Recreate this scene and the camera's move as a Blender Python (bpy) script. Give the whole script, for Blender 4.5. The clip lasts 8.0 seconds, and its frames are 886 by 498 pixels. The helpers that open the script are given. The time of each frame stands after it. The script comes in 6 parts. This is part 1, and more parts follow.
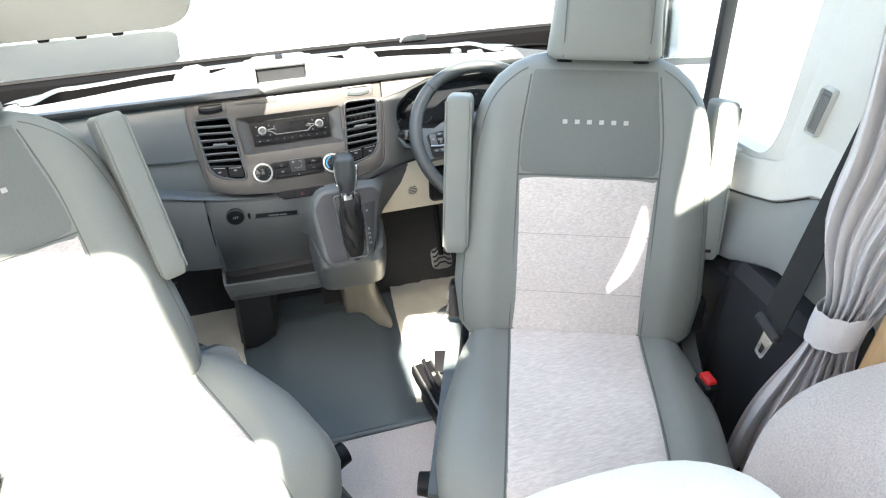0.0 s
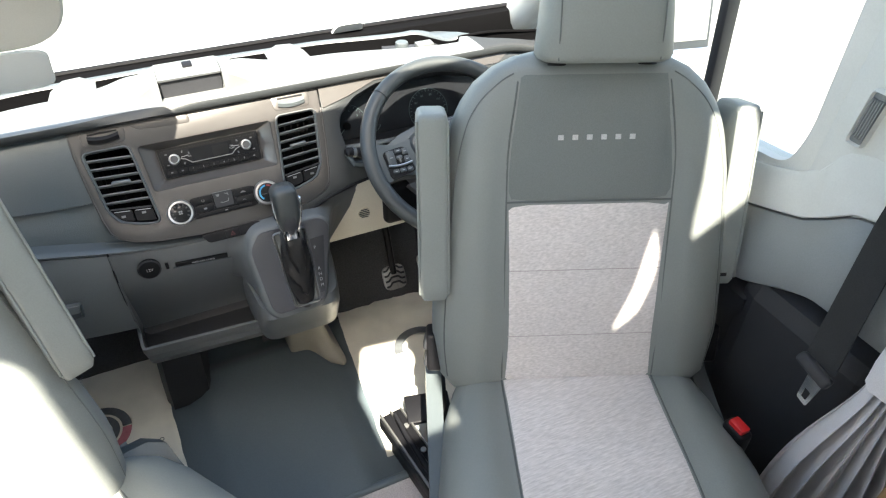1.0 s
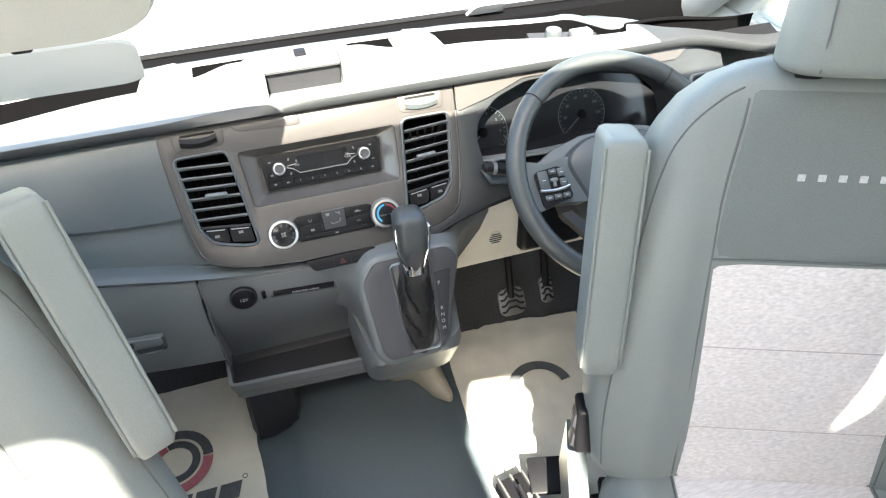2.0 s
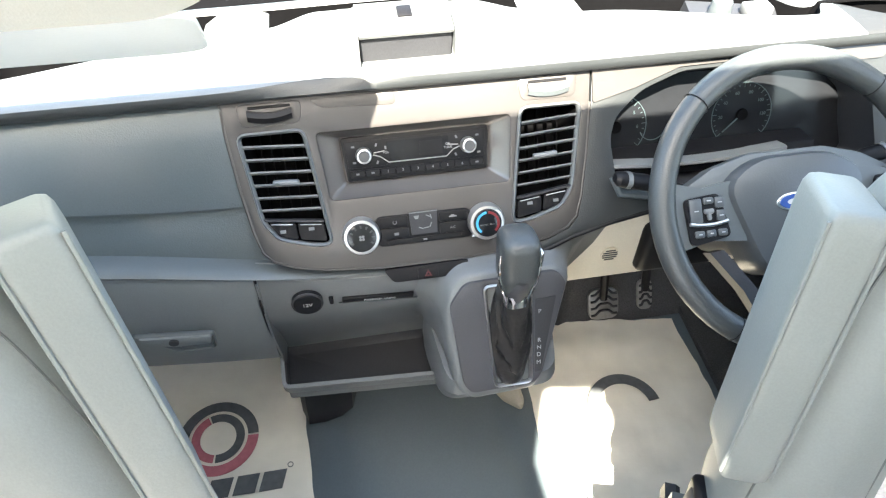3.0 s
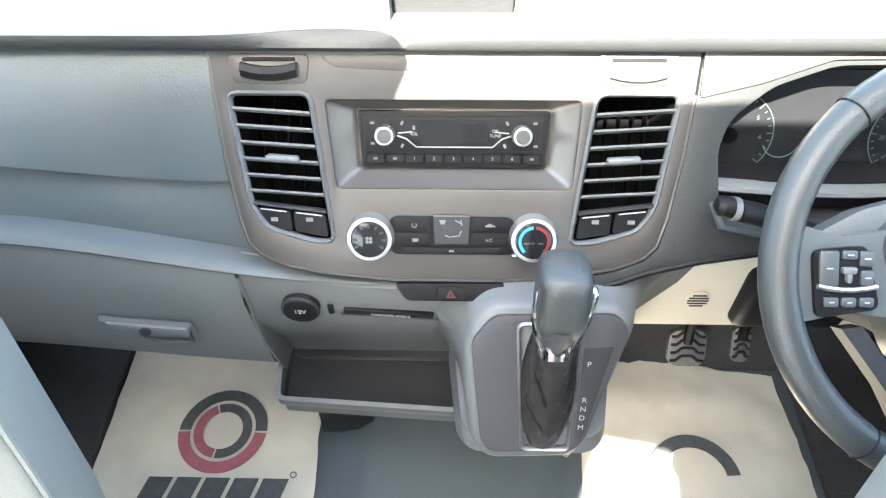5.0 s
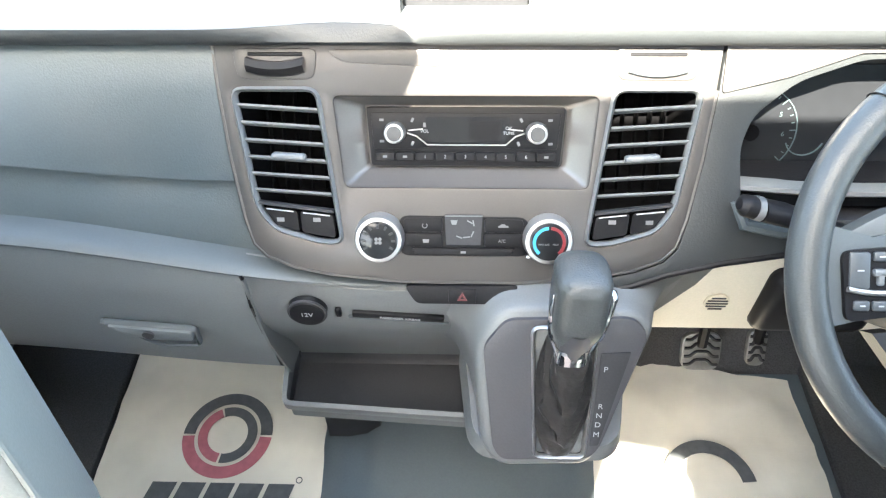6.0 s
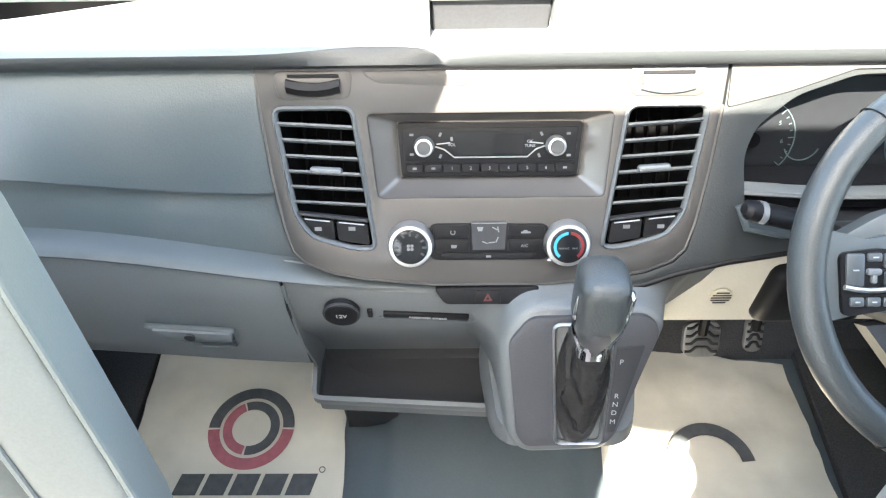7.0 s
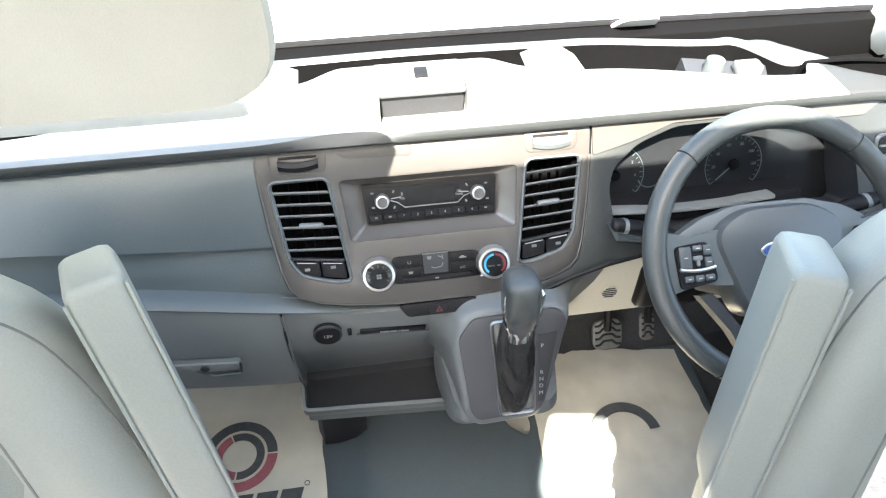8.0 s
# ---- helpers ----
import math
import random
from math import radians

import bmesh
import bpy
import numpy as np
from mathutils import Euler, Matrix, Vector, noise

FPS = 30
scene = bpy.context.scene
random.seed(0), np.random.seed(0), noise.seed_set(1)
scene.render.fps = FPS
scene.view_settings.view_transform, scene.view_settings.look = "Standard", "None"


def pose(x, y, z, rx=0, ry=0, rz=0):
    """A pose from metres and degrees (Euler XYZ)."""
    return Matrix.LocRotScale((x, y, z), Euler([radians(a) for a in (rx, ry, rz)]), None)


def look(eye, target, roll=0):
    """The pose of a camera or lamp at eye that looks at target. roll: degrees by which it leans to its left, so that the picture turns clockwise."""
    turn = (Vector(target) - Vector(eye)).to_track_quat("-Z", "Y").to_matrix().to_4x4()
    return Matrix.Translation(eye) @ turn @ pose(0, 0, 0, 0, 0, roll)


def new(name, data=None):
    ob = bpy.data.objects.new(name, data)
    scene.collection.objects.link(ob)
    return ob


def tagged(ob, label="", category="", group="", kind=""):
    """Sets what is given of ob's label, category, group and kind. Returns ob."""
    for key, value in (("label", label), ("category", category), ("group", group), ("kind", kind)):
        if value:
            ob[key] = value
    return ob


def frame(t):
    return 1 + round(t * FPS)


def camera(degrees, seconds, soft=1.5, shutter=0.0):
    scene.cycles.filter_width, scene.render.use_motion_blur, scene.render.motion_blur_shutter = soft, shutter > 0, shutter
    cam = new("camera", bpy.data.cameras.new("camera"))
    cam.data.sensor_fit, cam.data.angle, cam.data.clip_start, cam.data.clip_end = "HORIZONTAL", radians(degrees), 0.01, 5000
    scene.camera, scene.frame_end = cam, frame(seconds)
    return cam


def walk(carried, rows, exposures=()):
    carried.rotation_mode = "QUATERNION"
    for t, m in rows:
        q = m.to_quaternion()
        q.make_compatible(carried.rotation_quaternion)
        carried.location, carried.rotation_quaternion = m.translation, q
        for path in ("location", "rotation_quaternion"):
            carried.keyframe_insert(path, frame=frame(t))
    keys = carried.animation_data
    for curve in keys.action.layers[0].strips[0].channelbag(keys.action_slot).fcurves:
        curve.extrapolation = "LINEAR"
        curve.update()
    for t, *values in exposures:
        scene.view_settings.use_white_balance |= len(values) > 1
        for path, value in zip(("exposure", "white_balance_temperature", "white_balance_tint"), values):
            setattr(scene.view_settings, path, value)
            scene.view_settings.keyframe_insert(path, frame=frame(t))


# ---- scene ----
cam = camera(67.4, 8.0, soft=1.2)
EXPOSURES = [(t, stops, 7220, 6) for t, stops in ((0.0, 3.15), (0.3, 2.92), (0.6, 2.68), (1.0, 2.58), (1.5, 2.92), (2.8, 3.42), (3.5, 3.97), (4.5, 4.13), (6.0, 4.19), (6.5, 4.11), (7.5, 3.76), (8.0, 3.52))]
PATH = [
    (0, (-0.048, -0.192, 1.358), (0.389, 1.358, 0.173), -0.9),
    (0.5, (-0.063, -0.044, 1.36), (0.599, 1.386, 0.129), -0.1),
    (1, (-0.061, 0.116, 1.327), (0.595, 1.512, 0.055), 0.5),
    (1.5, (-0.048, 0.291, 1.297), (0.428, 1.72, -0.018), -1.5),
    (1.7, (-0.068, 0.338, 1.274), (0.399, 1.776, -0.035), -0.9),
    (2.8, (-0.082, 0.605, 1.219), (0.204, 1.92, -0.26), -1.7),
    (3, (-0.084, 0.651, 1.211), (0.161, 1.945, -0.294), 1.0),
    (3.5, (-0.002, 0.745, 1.146), (0.012, 1.994, -0.416), 0.6),
    (4, (0.034, 0.77, 1.11), (-0.019, 2.026, -0.446), -0.8),
    (4.5, (0.02, 0.782, 1.098), (-0.025, 2.057, -0.442), -1.0),
    (6, (0.0, 0.808, 1.07), (-0.061, 2.091, -0.463), -1.5),
    (6.5, (-0.008, 0.802, 1.075), (-0.074, 2.085, -0.457), -1.9),
    (7, (-0.037, 0.791, 1.12), (-0.067, 2.043, -0.439), -1.5),
    (7.5, (-0.057, 0.718, 1.211), (0.006, 1.967, -0.349), -0.4),
    (8, (-0.084, 0.623, 1.287), (0.123, 1.962, -0.184), 0.4),
]
walk(cam, [(t, look(eye, target, roll)) for t, eye, target, roll in PATH], EXPOSURES)

# ---- light ----
SUN_WAY = Vector((-0.20, -0.65, 1.0)).normalized()
world = bpy.data.worlds.new("sky")
scene.world = world
world.use_nodes = True
wn = world.node_tree.nodes
sky = wn.new("ShaderNodeTexSky")
sky.sky_type, sky.sun_disc = "NISHITA", False
sky.sun_elevation, sky.sun_rotation = math.asin(SUN_WAY.z), math.atan2(SUN_WAY.x, SUN_WAY.y)
sky.air_density, sky.dust_density = 1.0, 2.5
world.node_tree.links.new(sky.outputs[0], wn["Background"].inputs[0])
wn["Background"].inputs[1].default_value = 0.15
sun = new("sun", bpy.data.lights.new("sun", "SUN"))
sun.data.energy, sun.data.angle, sun.data.color = 5.0, radians(0.5), (1.0, 0.96, 0.9)
sun.matrix_world = look(SUN_WAY * 20, (0, 0, 0))


# ---- materials ----
def mat(name, base, rough=0.5, metal=0.0, grain=60.0, vary=0.06, bump=0.1, stretch=(1, 1, 1), wear=0.08, coat=0.0, sheen=0.0, spec=0.5):
    """A surface with fine grain, broad wear and relief. vary, wear: how far the colour swings at the two scales."""
    m = bpy.data.materials.new(name)
    m.use_nodes = True
    n, l = m.node_tree.nodes, m.node_tree.links
    b = n["Principled BSDF"]
    co = n.new("ShaderNodeTexCoord")
    mp = n.new("ShaderNodeMapping")
    mp.inputs["Scale"].default_value = stretch
    l.new(co.outputs["Object"], mp.inputs[0])
    fine, broad = n.new("ShaderNodeTexNoise"), n.new("ShaderNodeTexNoise")
    fine.inputs["Scale"].default_value, fine.inputs["Detail"].default_value = grain, 4
    broad.inputs["Scale"].default_value, broad.inputs["Detail"].default_value = 4.5, 5
    l.new(mp.outputs[0], fine.inputs["Vector"])
    l.new(co.outputs["Object"], broad.inputs["Vector"])
    last = None
    for tex, amount in ((fine, vary), (broad, wear)):
        ramp = n.new("ShaderNodeMapRange")
        ramp.inputs["From Min"].default_value, ramp.inputs["From Max"].default_value = 0.3, 0.7
        ramp.inputs["To Min"].default_value, ramp.inputs["To Max"].default_value = 1 - amount, 1 + amount
        l.new(tex.outputs["Fac"], ramp.inputs["Value"])
        mix = n.new("ShaderNodeVectorMath")
        mix.operation = "SCALE"
        if last is None:
            mix.inputs[0].default_value = base
        else:
            l.new(last.outputs[0], mix.inputs[0])
        l.new(ramp.outputs[0], mix.inputs["Scale"])
        last = mix
    l.new(last.outputs[0], b.inputs["Base Color"])
    rr = n.new("ShaderNodeMapRange")
    rr.inputs["To Min"].default_value, rr.inputs["To Max"].default_value = max(rough - 0.07, 0.02), min(rough + 0.07, 1)
    l.new(broad.outputs["Fac"], rr.inputs["Value"])
    l.new(rr.outputs[0], b.inputs["Roughness"])
    b.inputs["Metallic"].default_value = metal
    b.inputs["Specular IOR Level"].default_value = spec
    b.inputs["Coat Weight"].default_value = coat
    b.inputs["Sheen Weight"].default_value = sheen
    if bump:
        bp = n.new("ShaderNodeBump")
        bp.inputs["Strength"].default_value, bp.inputs["Distance"].default_value = bump, 0.002
        l.new(fine.outputs["Fac"], bp.inputs["Height"])
        l.new(bp.outputs[0], b.inputs["Normal"])
    return m


LEATHER = mat("grey_green_leatherette", (0.182, 0.197, 0.192), 0.5, grain=420, vary=0.04, bump=0.12, wear=0.05)
CHENILLE = mat("pale_chenille", (0.58, 0.54, 0.53), 0.95, grain=260, vary=0.16, bump=0.4, stretch=(0.22, 1.4, 1.4), wear=0.09, sheen=0.15)
STITCH = mat("shaded_chenille_stitch", (0.40, 0.36, 0.355), 0.95, grain=500, vary=0.2, bump=0.3)
UPPER = mat("dark_grey_green_fabric", (0.135, 0.150, 0.146), 0.75, grain=700, vary=0.10, bump=0.25, wear=0.04)
SEAM = mat("seam_thread", (0.10, 0.11, 0.108), 0.8)
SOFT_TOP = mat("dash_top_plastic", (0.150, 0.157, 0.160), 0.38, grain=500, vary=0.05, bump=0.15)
# Darker version of the dash top plastic, for its shaded ends.
TOP_SHADED = mat("dash_top_plastic_shaded", (0.034, 0.036, 0.039), 0.6, grain=400, vary=0.06, bump=0.1, spec=0.15)
DASH = mat("blue_grey_dash_plastic", (0.072, 0.086, 0.092), 0.36, grain=520, vary=0.05, bump=0.15)
LOWER = mat("mid_grey_lower_plastic", (0.118, 0.126, 0.130), 0.46, grain=520, vary=0.05, bump=0.15)
GLOVE = mat("light_grey_glovebox_plastic", (0.150, 0.162, 0.168), 0.46, grain=520, vary=0.05, bump=0.15)
STRIP = mat("pale_grey_trim_plastic", (0.072, 0.083, 0.089), 0.42, grain=400, vary=0.03, bump=0.08)
TAUPE = mat("taupe_metallic_paint", (0.070, 0.065, 0.063), 0.36, metal=0.3, grain=900, vary=0.05, bump=0.03, wear=0.04)
# Brighter taupe that puts the recess walls' window highlights into colour.
SATIN = mat("taupe_recess_highlight", (0.17, 0.16, 0.155), 0.30, metal=0.55, grain=800, vary=0.04, bump=0.02)
BEIGE = mat("warm_beige_plastic", (0.62, 0.57, 0.465), 0.55, grain=420, vary=0.04, bump=0.12)
# Near-black for border, trough and vents; also fills the rear gap as shade.
VOID = mat("matt_black_fill", (0.0035, 0.0035, 0.004), 0.9, grain=100, vary=0.1, bump=0.0, spec=0.04)
WARMGREY = mat("warm_grey_plastic", (0.27, 0.255, 0.215), 0.5, grain=400, vary=0.05, bump=0.12)
BLACK = mat("black_plastic", (0.009, 0.009, 0.0105), 0.42, grain=300, vary=0.1, bump=0.06, spec=0.16)
CHARCOAL = mat("charcoal_plastic", (0.030, 0.031, 0.035), 0.48, grain=400, vary=0.08, bump=0.12, spec=0.3)
PODGREY = mat("dark_grey_pod_plastic", (0.047, 0.047, 0.053), 0.45, grain=420, vary=0.05, bump=0.12)
GLOSS = mat("gloss_black", (0.012, 0.013, 0.015), 0.12, grain=80, vary=0.05, bump=0.0, spec=0.3)
SILVER = mat("satin_silver", (0.46, 0.46, 0.46), 0.32, metal=0.85, grain=300, vary=0.03, bump=0.02)
SLAT = mat("grey_slat_plastic", (0.125, 0.132, 0.137), 0.35, grain=300, vary=0.04, bump=0.04)
KNOBCAP = mat("grey_knob_cap", (0.075, 0.075, 0.078), 0.34, metal=0.3, grain=200, vary=0.04, bump=0.02)
CHROME = mat("chrome", (0.78, 0.78, 0.78), 0.1, metal=1.0, grain=50, vary=0.02, bump=0.0)
WHEEL = mat("steering_wheel_leather", (0.043, 0.048, 0.050), 0.36, grain=500, vary=0.06, bump=0.2)
HUB = mat("hub_plastic", (0.052, 0.058, 0.064), 0.30, grain=450, vary=0.05, bump=0.12)
KEYPAD = mat("blue_grey_key_plastic", (0.055, 0.062, 0.068), 0.38, grain=400, vary=0.05, bump=0.05)
BOOT = mat("black_leather_boot", (0.020, 0.019, 0.019), 0.30, grain=160, vary=0.2, bump=0.4, spec=0.35)
RUBBER = mat("blue_grey_rubber_floor", (0.105, 0.132, 0.148), 0.36, grain=300, vary=0.05, bump=0.06, wear=0.04)
CARPET = mat("pinkish_grey_carpet", (0.56, 0.52, 0.52), 0.95, grain=350, vary=0.16, bump=0.7)
DARKCARPET = mat("black_footwell_carpet", (0.060, 0.061, 0.064), 0.95, grain=350, vary=0.3, bump=0.7)
PAPER = mat("cream_paper", (0.71, 0.67, 0.58), 0.85, grain=14, vary=0.07, bump=0.9, wear=0.05)
INK = mat("dark_ink", (0.085, 0.092, 0.098), 0.8, grain=90, vary=0.15, bump=0.0)
REDINK = mat("dull_red_ink", (0.42, 0.13, 0.16), 0.8, grain=90, vary=0.12, bump=0.0)
DIM = mat("dim_dial_print", (0.055, 0.085, 0.090), 0.6, grain=90, vary=0.04, bump=0.0)
ICON = mat("grey_print", (0.15, 0.155, 0.16), 0.6, grain=90, vary=0.04, bump=0.0)
WHITEINK = mat("white_print", (0.34, 0.35, 0.36), 0.6, grain=90, vary=0.04, bump=0.0)
THREAD = mat("silver_thread", (0.42, 0.43, 0.43), 0.5, grain=400, vary=0.15, bump=0.2)
RED = mat("red_plastic", (0.55, 0.012, 0.015), 0.4, grain=200, vary=0.05, bump=0.0)
DULLRED = mat("dull_red_print", (0.16, 0.012, 0.016), 0.5, grain=90, vary=0.04, bump=0.0)
HAZARD = mat("dark_red_print", (0.07, 0.009, 0.011), 0.5, grain=90, vary=0.04, bump=0.0)
FASCIA = mat("dark_fascia_plastic", (0.026, 0.029, 0.031), 0.42, grain=520, vary=0.05, bump=0.15)
BLUE = mat("blue_print", (0.03, 0.30, 0.55), 0.5, grain=90, vary=0.04, bump=0.0)
NAVY = mat("navy_enamel", (0.015, 0.05, 0.2), 0.25, grain=90, vary=0.04, bump=0.0)
LINING = mat("pale_grey_trim", (0.58, 0.59, 0.57), 0.6, grain=350, vary=0.03, bump=0.1)
# For unseen ceiling and walls, whiter than the trim to bounce fill light.
CEILM = mat("white_bounce_board", (0.76, 0.76, 0.74), 0.7, grain=200, vary=0.02, bump=0.05, wear=0.03)
VISORM = mat("beige_visor_vinyl", (0.37, 0.375, 0.35), 0.65, grain=600, vary=0.03, bump=0.12)
FLAPM = mat("pale_visor_flap", (0.62, 0.60, 0.56), 0.7, grain=300, vary=0.03, bump=0.04, spec=0.2)
fnod = FLAPM.node_tree.nodes
ftr, fmx = fnod.new("ShaderNodeBsdfTranslucent"), fnod.new("ShaderNodeMixShader")
ftr.inputs[0].default_value, fmx.inputs[0].default_value = (0.80, 0.77, 0.72, 1), 0.45
FLAPM.node_tree.links.new(fnod["Principled BSDF"].outputs[0], fmx.inputs[1])
FLAPM.node_tree.links.new(ftr.outputs[0], fmx.inputs[2])
FLAPM.node_tree.links.new(fmx.outputs[0], fnod["Material Output"].inputs[0])
DOORGREY = mat("door_mid_grey", (0.20, 0.215, 0.22), 0.5, grain=450, vary=0.05, bump=0.12)
BELT = mat("black_webbing", (0.014, 0.015, 0.016), 0.8, grain=600, vary=0.25, bump=0.4)
CURTAIN = mat("grey_curtain_cloth", (0.58, 0.56, 0.57), 0.9, grain=600, vary=0.08, bump=0.3, sheen=0.2)
OAK = mat("light_oak", (0.50, 0.33, 0.18), 0.5, grain=40, vary=0.16, bump=0.1, stretch=(1.5, 1.5, 0.1))
TWEED = mat("grey_chenille_bench", (0.47, 0.43, 0.43), 0.95, grain=420, vary=0.16, bump=0.7, stretch=(1, 1, 0.6), sheen=0.2)
CREAM = mat("cream_cushion", (0.78, 0.77, 0.75), 0.85, grain=300, vary=0.05, bump=0.3, sheen=0.2)
BODYWHITE = mat("white_bodywork", (0.82, 0.82, 0.82), 0.3, grain=30, vary=0.01, bump=0.0, coat=0.4)
CONCRETE = mat("grey_concrete", (0.25, 0.25, 0.235), 0.9, grain=6, vary=0.1, bump=0.3, wear=0.12)
ALU = mat("dull_steel", (0.35, 0.35, 0.34), 0.4, metal=0.8, grain=200, vary=0.1, bump=0.1)
GLASS = bpy.data.materials.new("window_glass")
GLASS.use_nodes = True
gn = GLASS.node_tree.nodes
gt, gg, gm = (gn.new("ShaderNodeBsdfTransparent"), gn.new("ShaderNodeBsdfGlossy"), gn.new("ShaderNodeMixShader"))
gt.inputs[0].default_value = (0.95, 0.97, 0.96, 1)
gg.inputs["Roughness"].default_value = 0.02
gm.inputs[0].default_value = 0.03
for a, b in ((gt.outputs[0], gm.inputs[1]), (gg.outputs[0], gm.inputs[2]), (gm.outputs[0], gn["Material Output"].inputs[0])):
    GLASS.node_tree.links.new(a, b)


# ---- builders ----
def thing(name, place, label, category, group="", kind=""):
    ob = new(name)
    ob.empty_display_size = 0.05
    ob.location = place
    return tagged(ob, label, category, group, kind)


def part(name, bm, material, parent=None, label="", smooth=True, place=None, turned=True):
    """Links a bmesh, given in world places, as one mesh under a thing or a part."""
    if place is not None:
        bm.transform(place)
    if turned:
        bmesh.ops.recalc_face_normals(bm, faces=bm.faces)
    me = bpy.data.meshes.new(name)
    if smooth:
        for f in bm.faces:
            f.smooth = True
        for e in bm.edges:
            if len(e.link_faces) == 2 and e.calc_face_angle(0) > 0.7:
                e.smooth = False
    bm.to_mesh(me)
    bm.free()
    me.materials.append(material)
    ob = new(name, me)
    if parent:
        ob.parent = parent
        if parent.type == "EMPTY":
            ob.matrix_parent_inverse = parent.matrix_basis.inverted()
    return tagged(ob, label)


def rbox(size, r=0.005, seg=2, at=(0, 0, 0), turn=None, bm=None):
    b2 = bmesh.new()
    bmesh.ops.create_cube(b2, size=1.0, matrix=Matrix.Diagonal((*size, 1)))
    if r:
        bmesh.ops.bevel(b2, geom=b2.edges[:], offset=min(r, min(size) * 0.49), segments=seg, profile=0.5, affect="EDGES")
    m = Matrix.Translation(at) @ (turn.to_4x4() if turn else Matrix())
    b2.transform(m)
    if bm is None:
        return b2
    me = bpy.data.meshes.new("tmp")
    b2.to_mesh(me)
    b2.free()
    bm.from_mesh(me)
    bpy.data.meshes.remove(me)
    return bm


def loft(rings, caps=True, closed=True):
    bm = bmesh.new()
    rows = [[bm.verts.new(p) for p in ring] for ring in rings]
    n = len(rows[0])
    for a, b in zip(rows, rows[1:]):
        for k in range(n if closed else n - 1):
            bm.faces.new((a[k], a[(k + 1) % n], b[(k + 1) % n], b[k]))
    if caps:
        bm.faces.new(rows[0])
        bm.faces.new(rows[-1])
    return bm


def tube(points, r, n=8, caps=True, flat=1.0, up=(0, 0, 1)):
    """A tube along points; r a number or one for each point; flat squashes it along its second axis."""
    pts = [Vector(p) for p in points]
    rings = []
    for i, p in enumerate(pts):
        d = (pts[min(i + 1, len(pts) - 1)] - pts[max(i - 1, 0)]).normalized()
        s = d.cross(Vector(up))
        s = s.normalized() if s.length > 1e-4 else d.orthogonal().normalized()
        t = s.cross(d)
        rad = r[i] if isinstance(r, (list, tuple)) else r
        rings.append([p + s * rad * math.cos(a) + t * rad * flat * math.sin(a) for a in (2 * math.pi * k / n for k in range(n))])
    return loft(rings, caps)


def eased(points, n=6):
    """Points along a smooth curve through the given ones."""
    p = [Vector(q) for q in points]
    out = []
    for i in range(len(p) - 1):
        a, b, c, d = p[max(i - 1, 0)], p[i], p[i + 1], p[min(i + 2, len(p) - 1)]
        for k in range(n):
            t = k / n
            out.append(0.5 * (2 * b + (c - a) * t + (2 * a - 5 * b + 4 * c - d) * t * t + (3 * b - a - 3 * c + d) * t ** 3))
    return out + [p[-1]]


def ring_tube(points, r, n=8):
    """A closed loop of tube."""
    pts = [Vector(p) for p in points]
    m = len(pts)
    rings = []
    axis = (pts[m // 3] - pts[0]).cross(pts[2 * m // 3] - pts[0]).normalized()
    for i, p in enumerate(pts):
        d = (pts[(i + 1) % m] - pts[i - 1]).normalized()
        s = d.cross(axis).normalized()
        rings.append([p + s * r * math.cos(a) + axis * r * math.sin(a) for a in (2 * math.pi * k / n for k in range(n))])
    rings.append(rings[0])
    bm = loft(rings, False)
    bmesh.ops.remove_doubles(bm, verts=bm.verts[:], dist=1e-6)
    return bm


def round_poly(pts, r, seg=4):
    """The outline with its corners rounded."""
    out = []
    n = len(pts)
    for i in range(n):
        p, a, b = Vector(pts[i]), Vector(pts[i - 1]), Vector(pts[(i + 1) % n])
        da, db = (a - p), (b - p)
        k = min(r, da.length * 0.45, db.length * 0.45)
        s, e = p + da.normalized() * k, p + db.normalized() * k
        for j in range(seg + 1):
            t = j / seg
            out.append(tuple((1 - t) ** 2 * s + 2 * t * (1 - t) * p + t * t * e))
    return out


def prism(outline, holes=(), front=0.0, back=-0.01, chamfer=0.0):
    """A plate in a (u, v, n) frame, between n = back and n = front, with holes through it."""
    bm = bmesh.new()
    loops = []
    for pts in (outline, *holes):
        vs = [bm.verts.new((p[0], p[1], front)) for p in pts]
        for a, b in zip(vs, vs[1:] + vs[:1]):
            bm.edges.new((a, b))
        loops.append(vs)
    bmesh.ops.triangle_fill(bm, use_beauty=True, use_dissolve=False, edges=bm.edges[:])
    faces = bm.faces[:]
    ext = bmesh.ops.extrude_face_region(bm, geom=faces)
    moved = [v for v in ext["geom"] if isinstance(v, bmesh.types.BMVert)]
    bmesh.ops.translate(bm, verts=moved, vec=(0, 0, back - front))
    if chamfer:
        edges = [e for e in bm.edges if all(abs(v.co.z - front) < 1e-7 for v in e.verts) and len(e.link_faces) == 2 and e.calc_face_angle(0) > 1.0]
        bmesh.ops.bevel(bm, geom=edges, offset=chamfer, segments=2, profile=0.5, affect="EDGES")
    return bm


def plate_frame(outline, inner, front, back):
    """A rim between two outlines of equal count."""
    n = len(outline)
    mid = [((a[0] + b[0]) / 2, (a[1] + b[1]) / 2) for a, b in zip(outline, inner)]
    rings = [[(p[0], p[1], back) for p in outline], [(p[0], p[1], front * 0.6 + back * 0.4) for p in outline], [(p[0], p[1], front) for p in mid],
             [(p[0], p[1], front * 0.6 + back * 0.4) for p in inner], [(p[0], p[1], back) for p in inner]]
    return loft(rings, False)


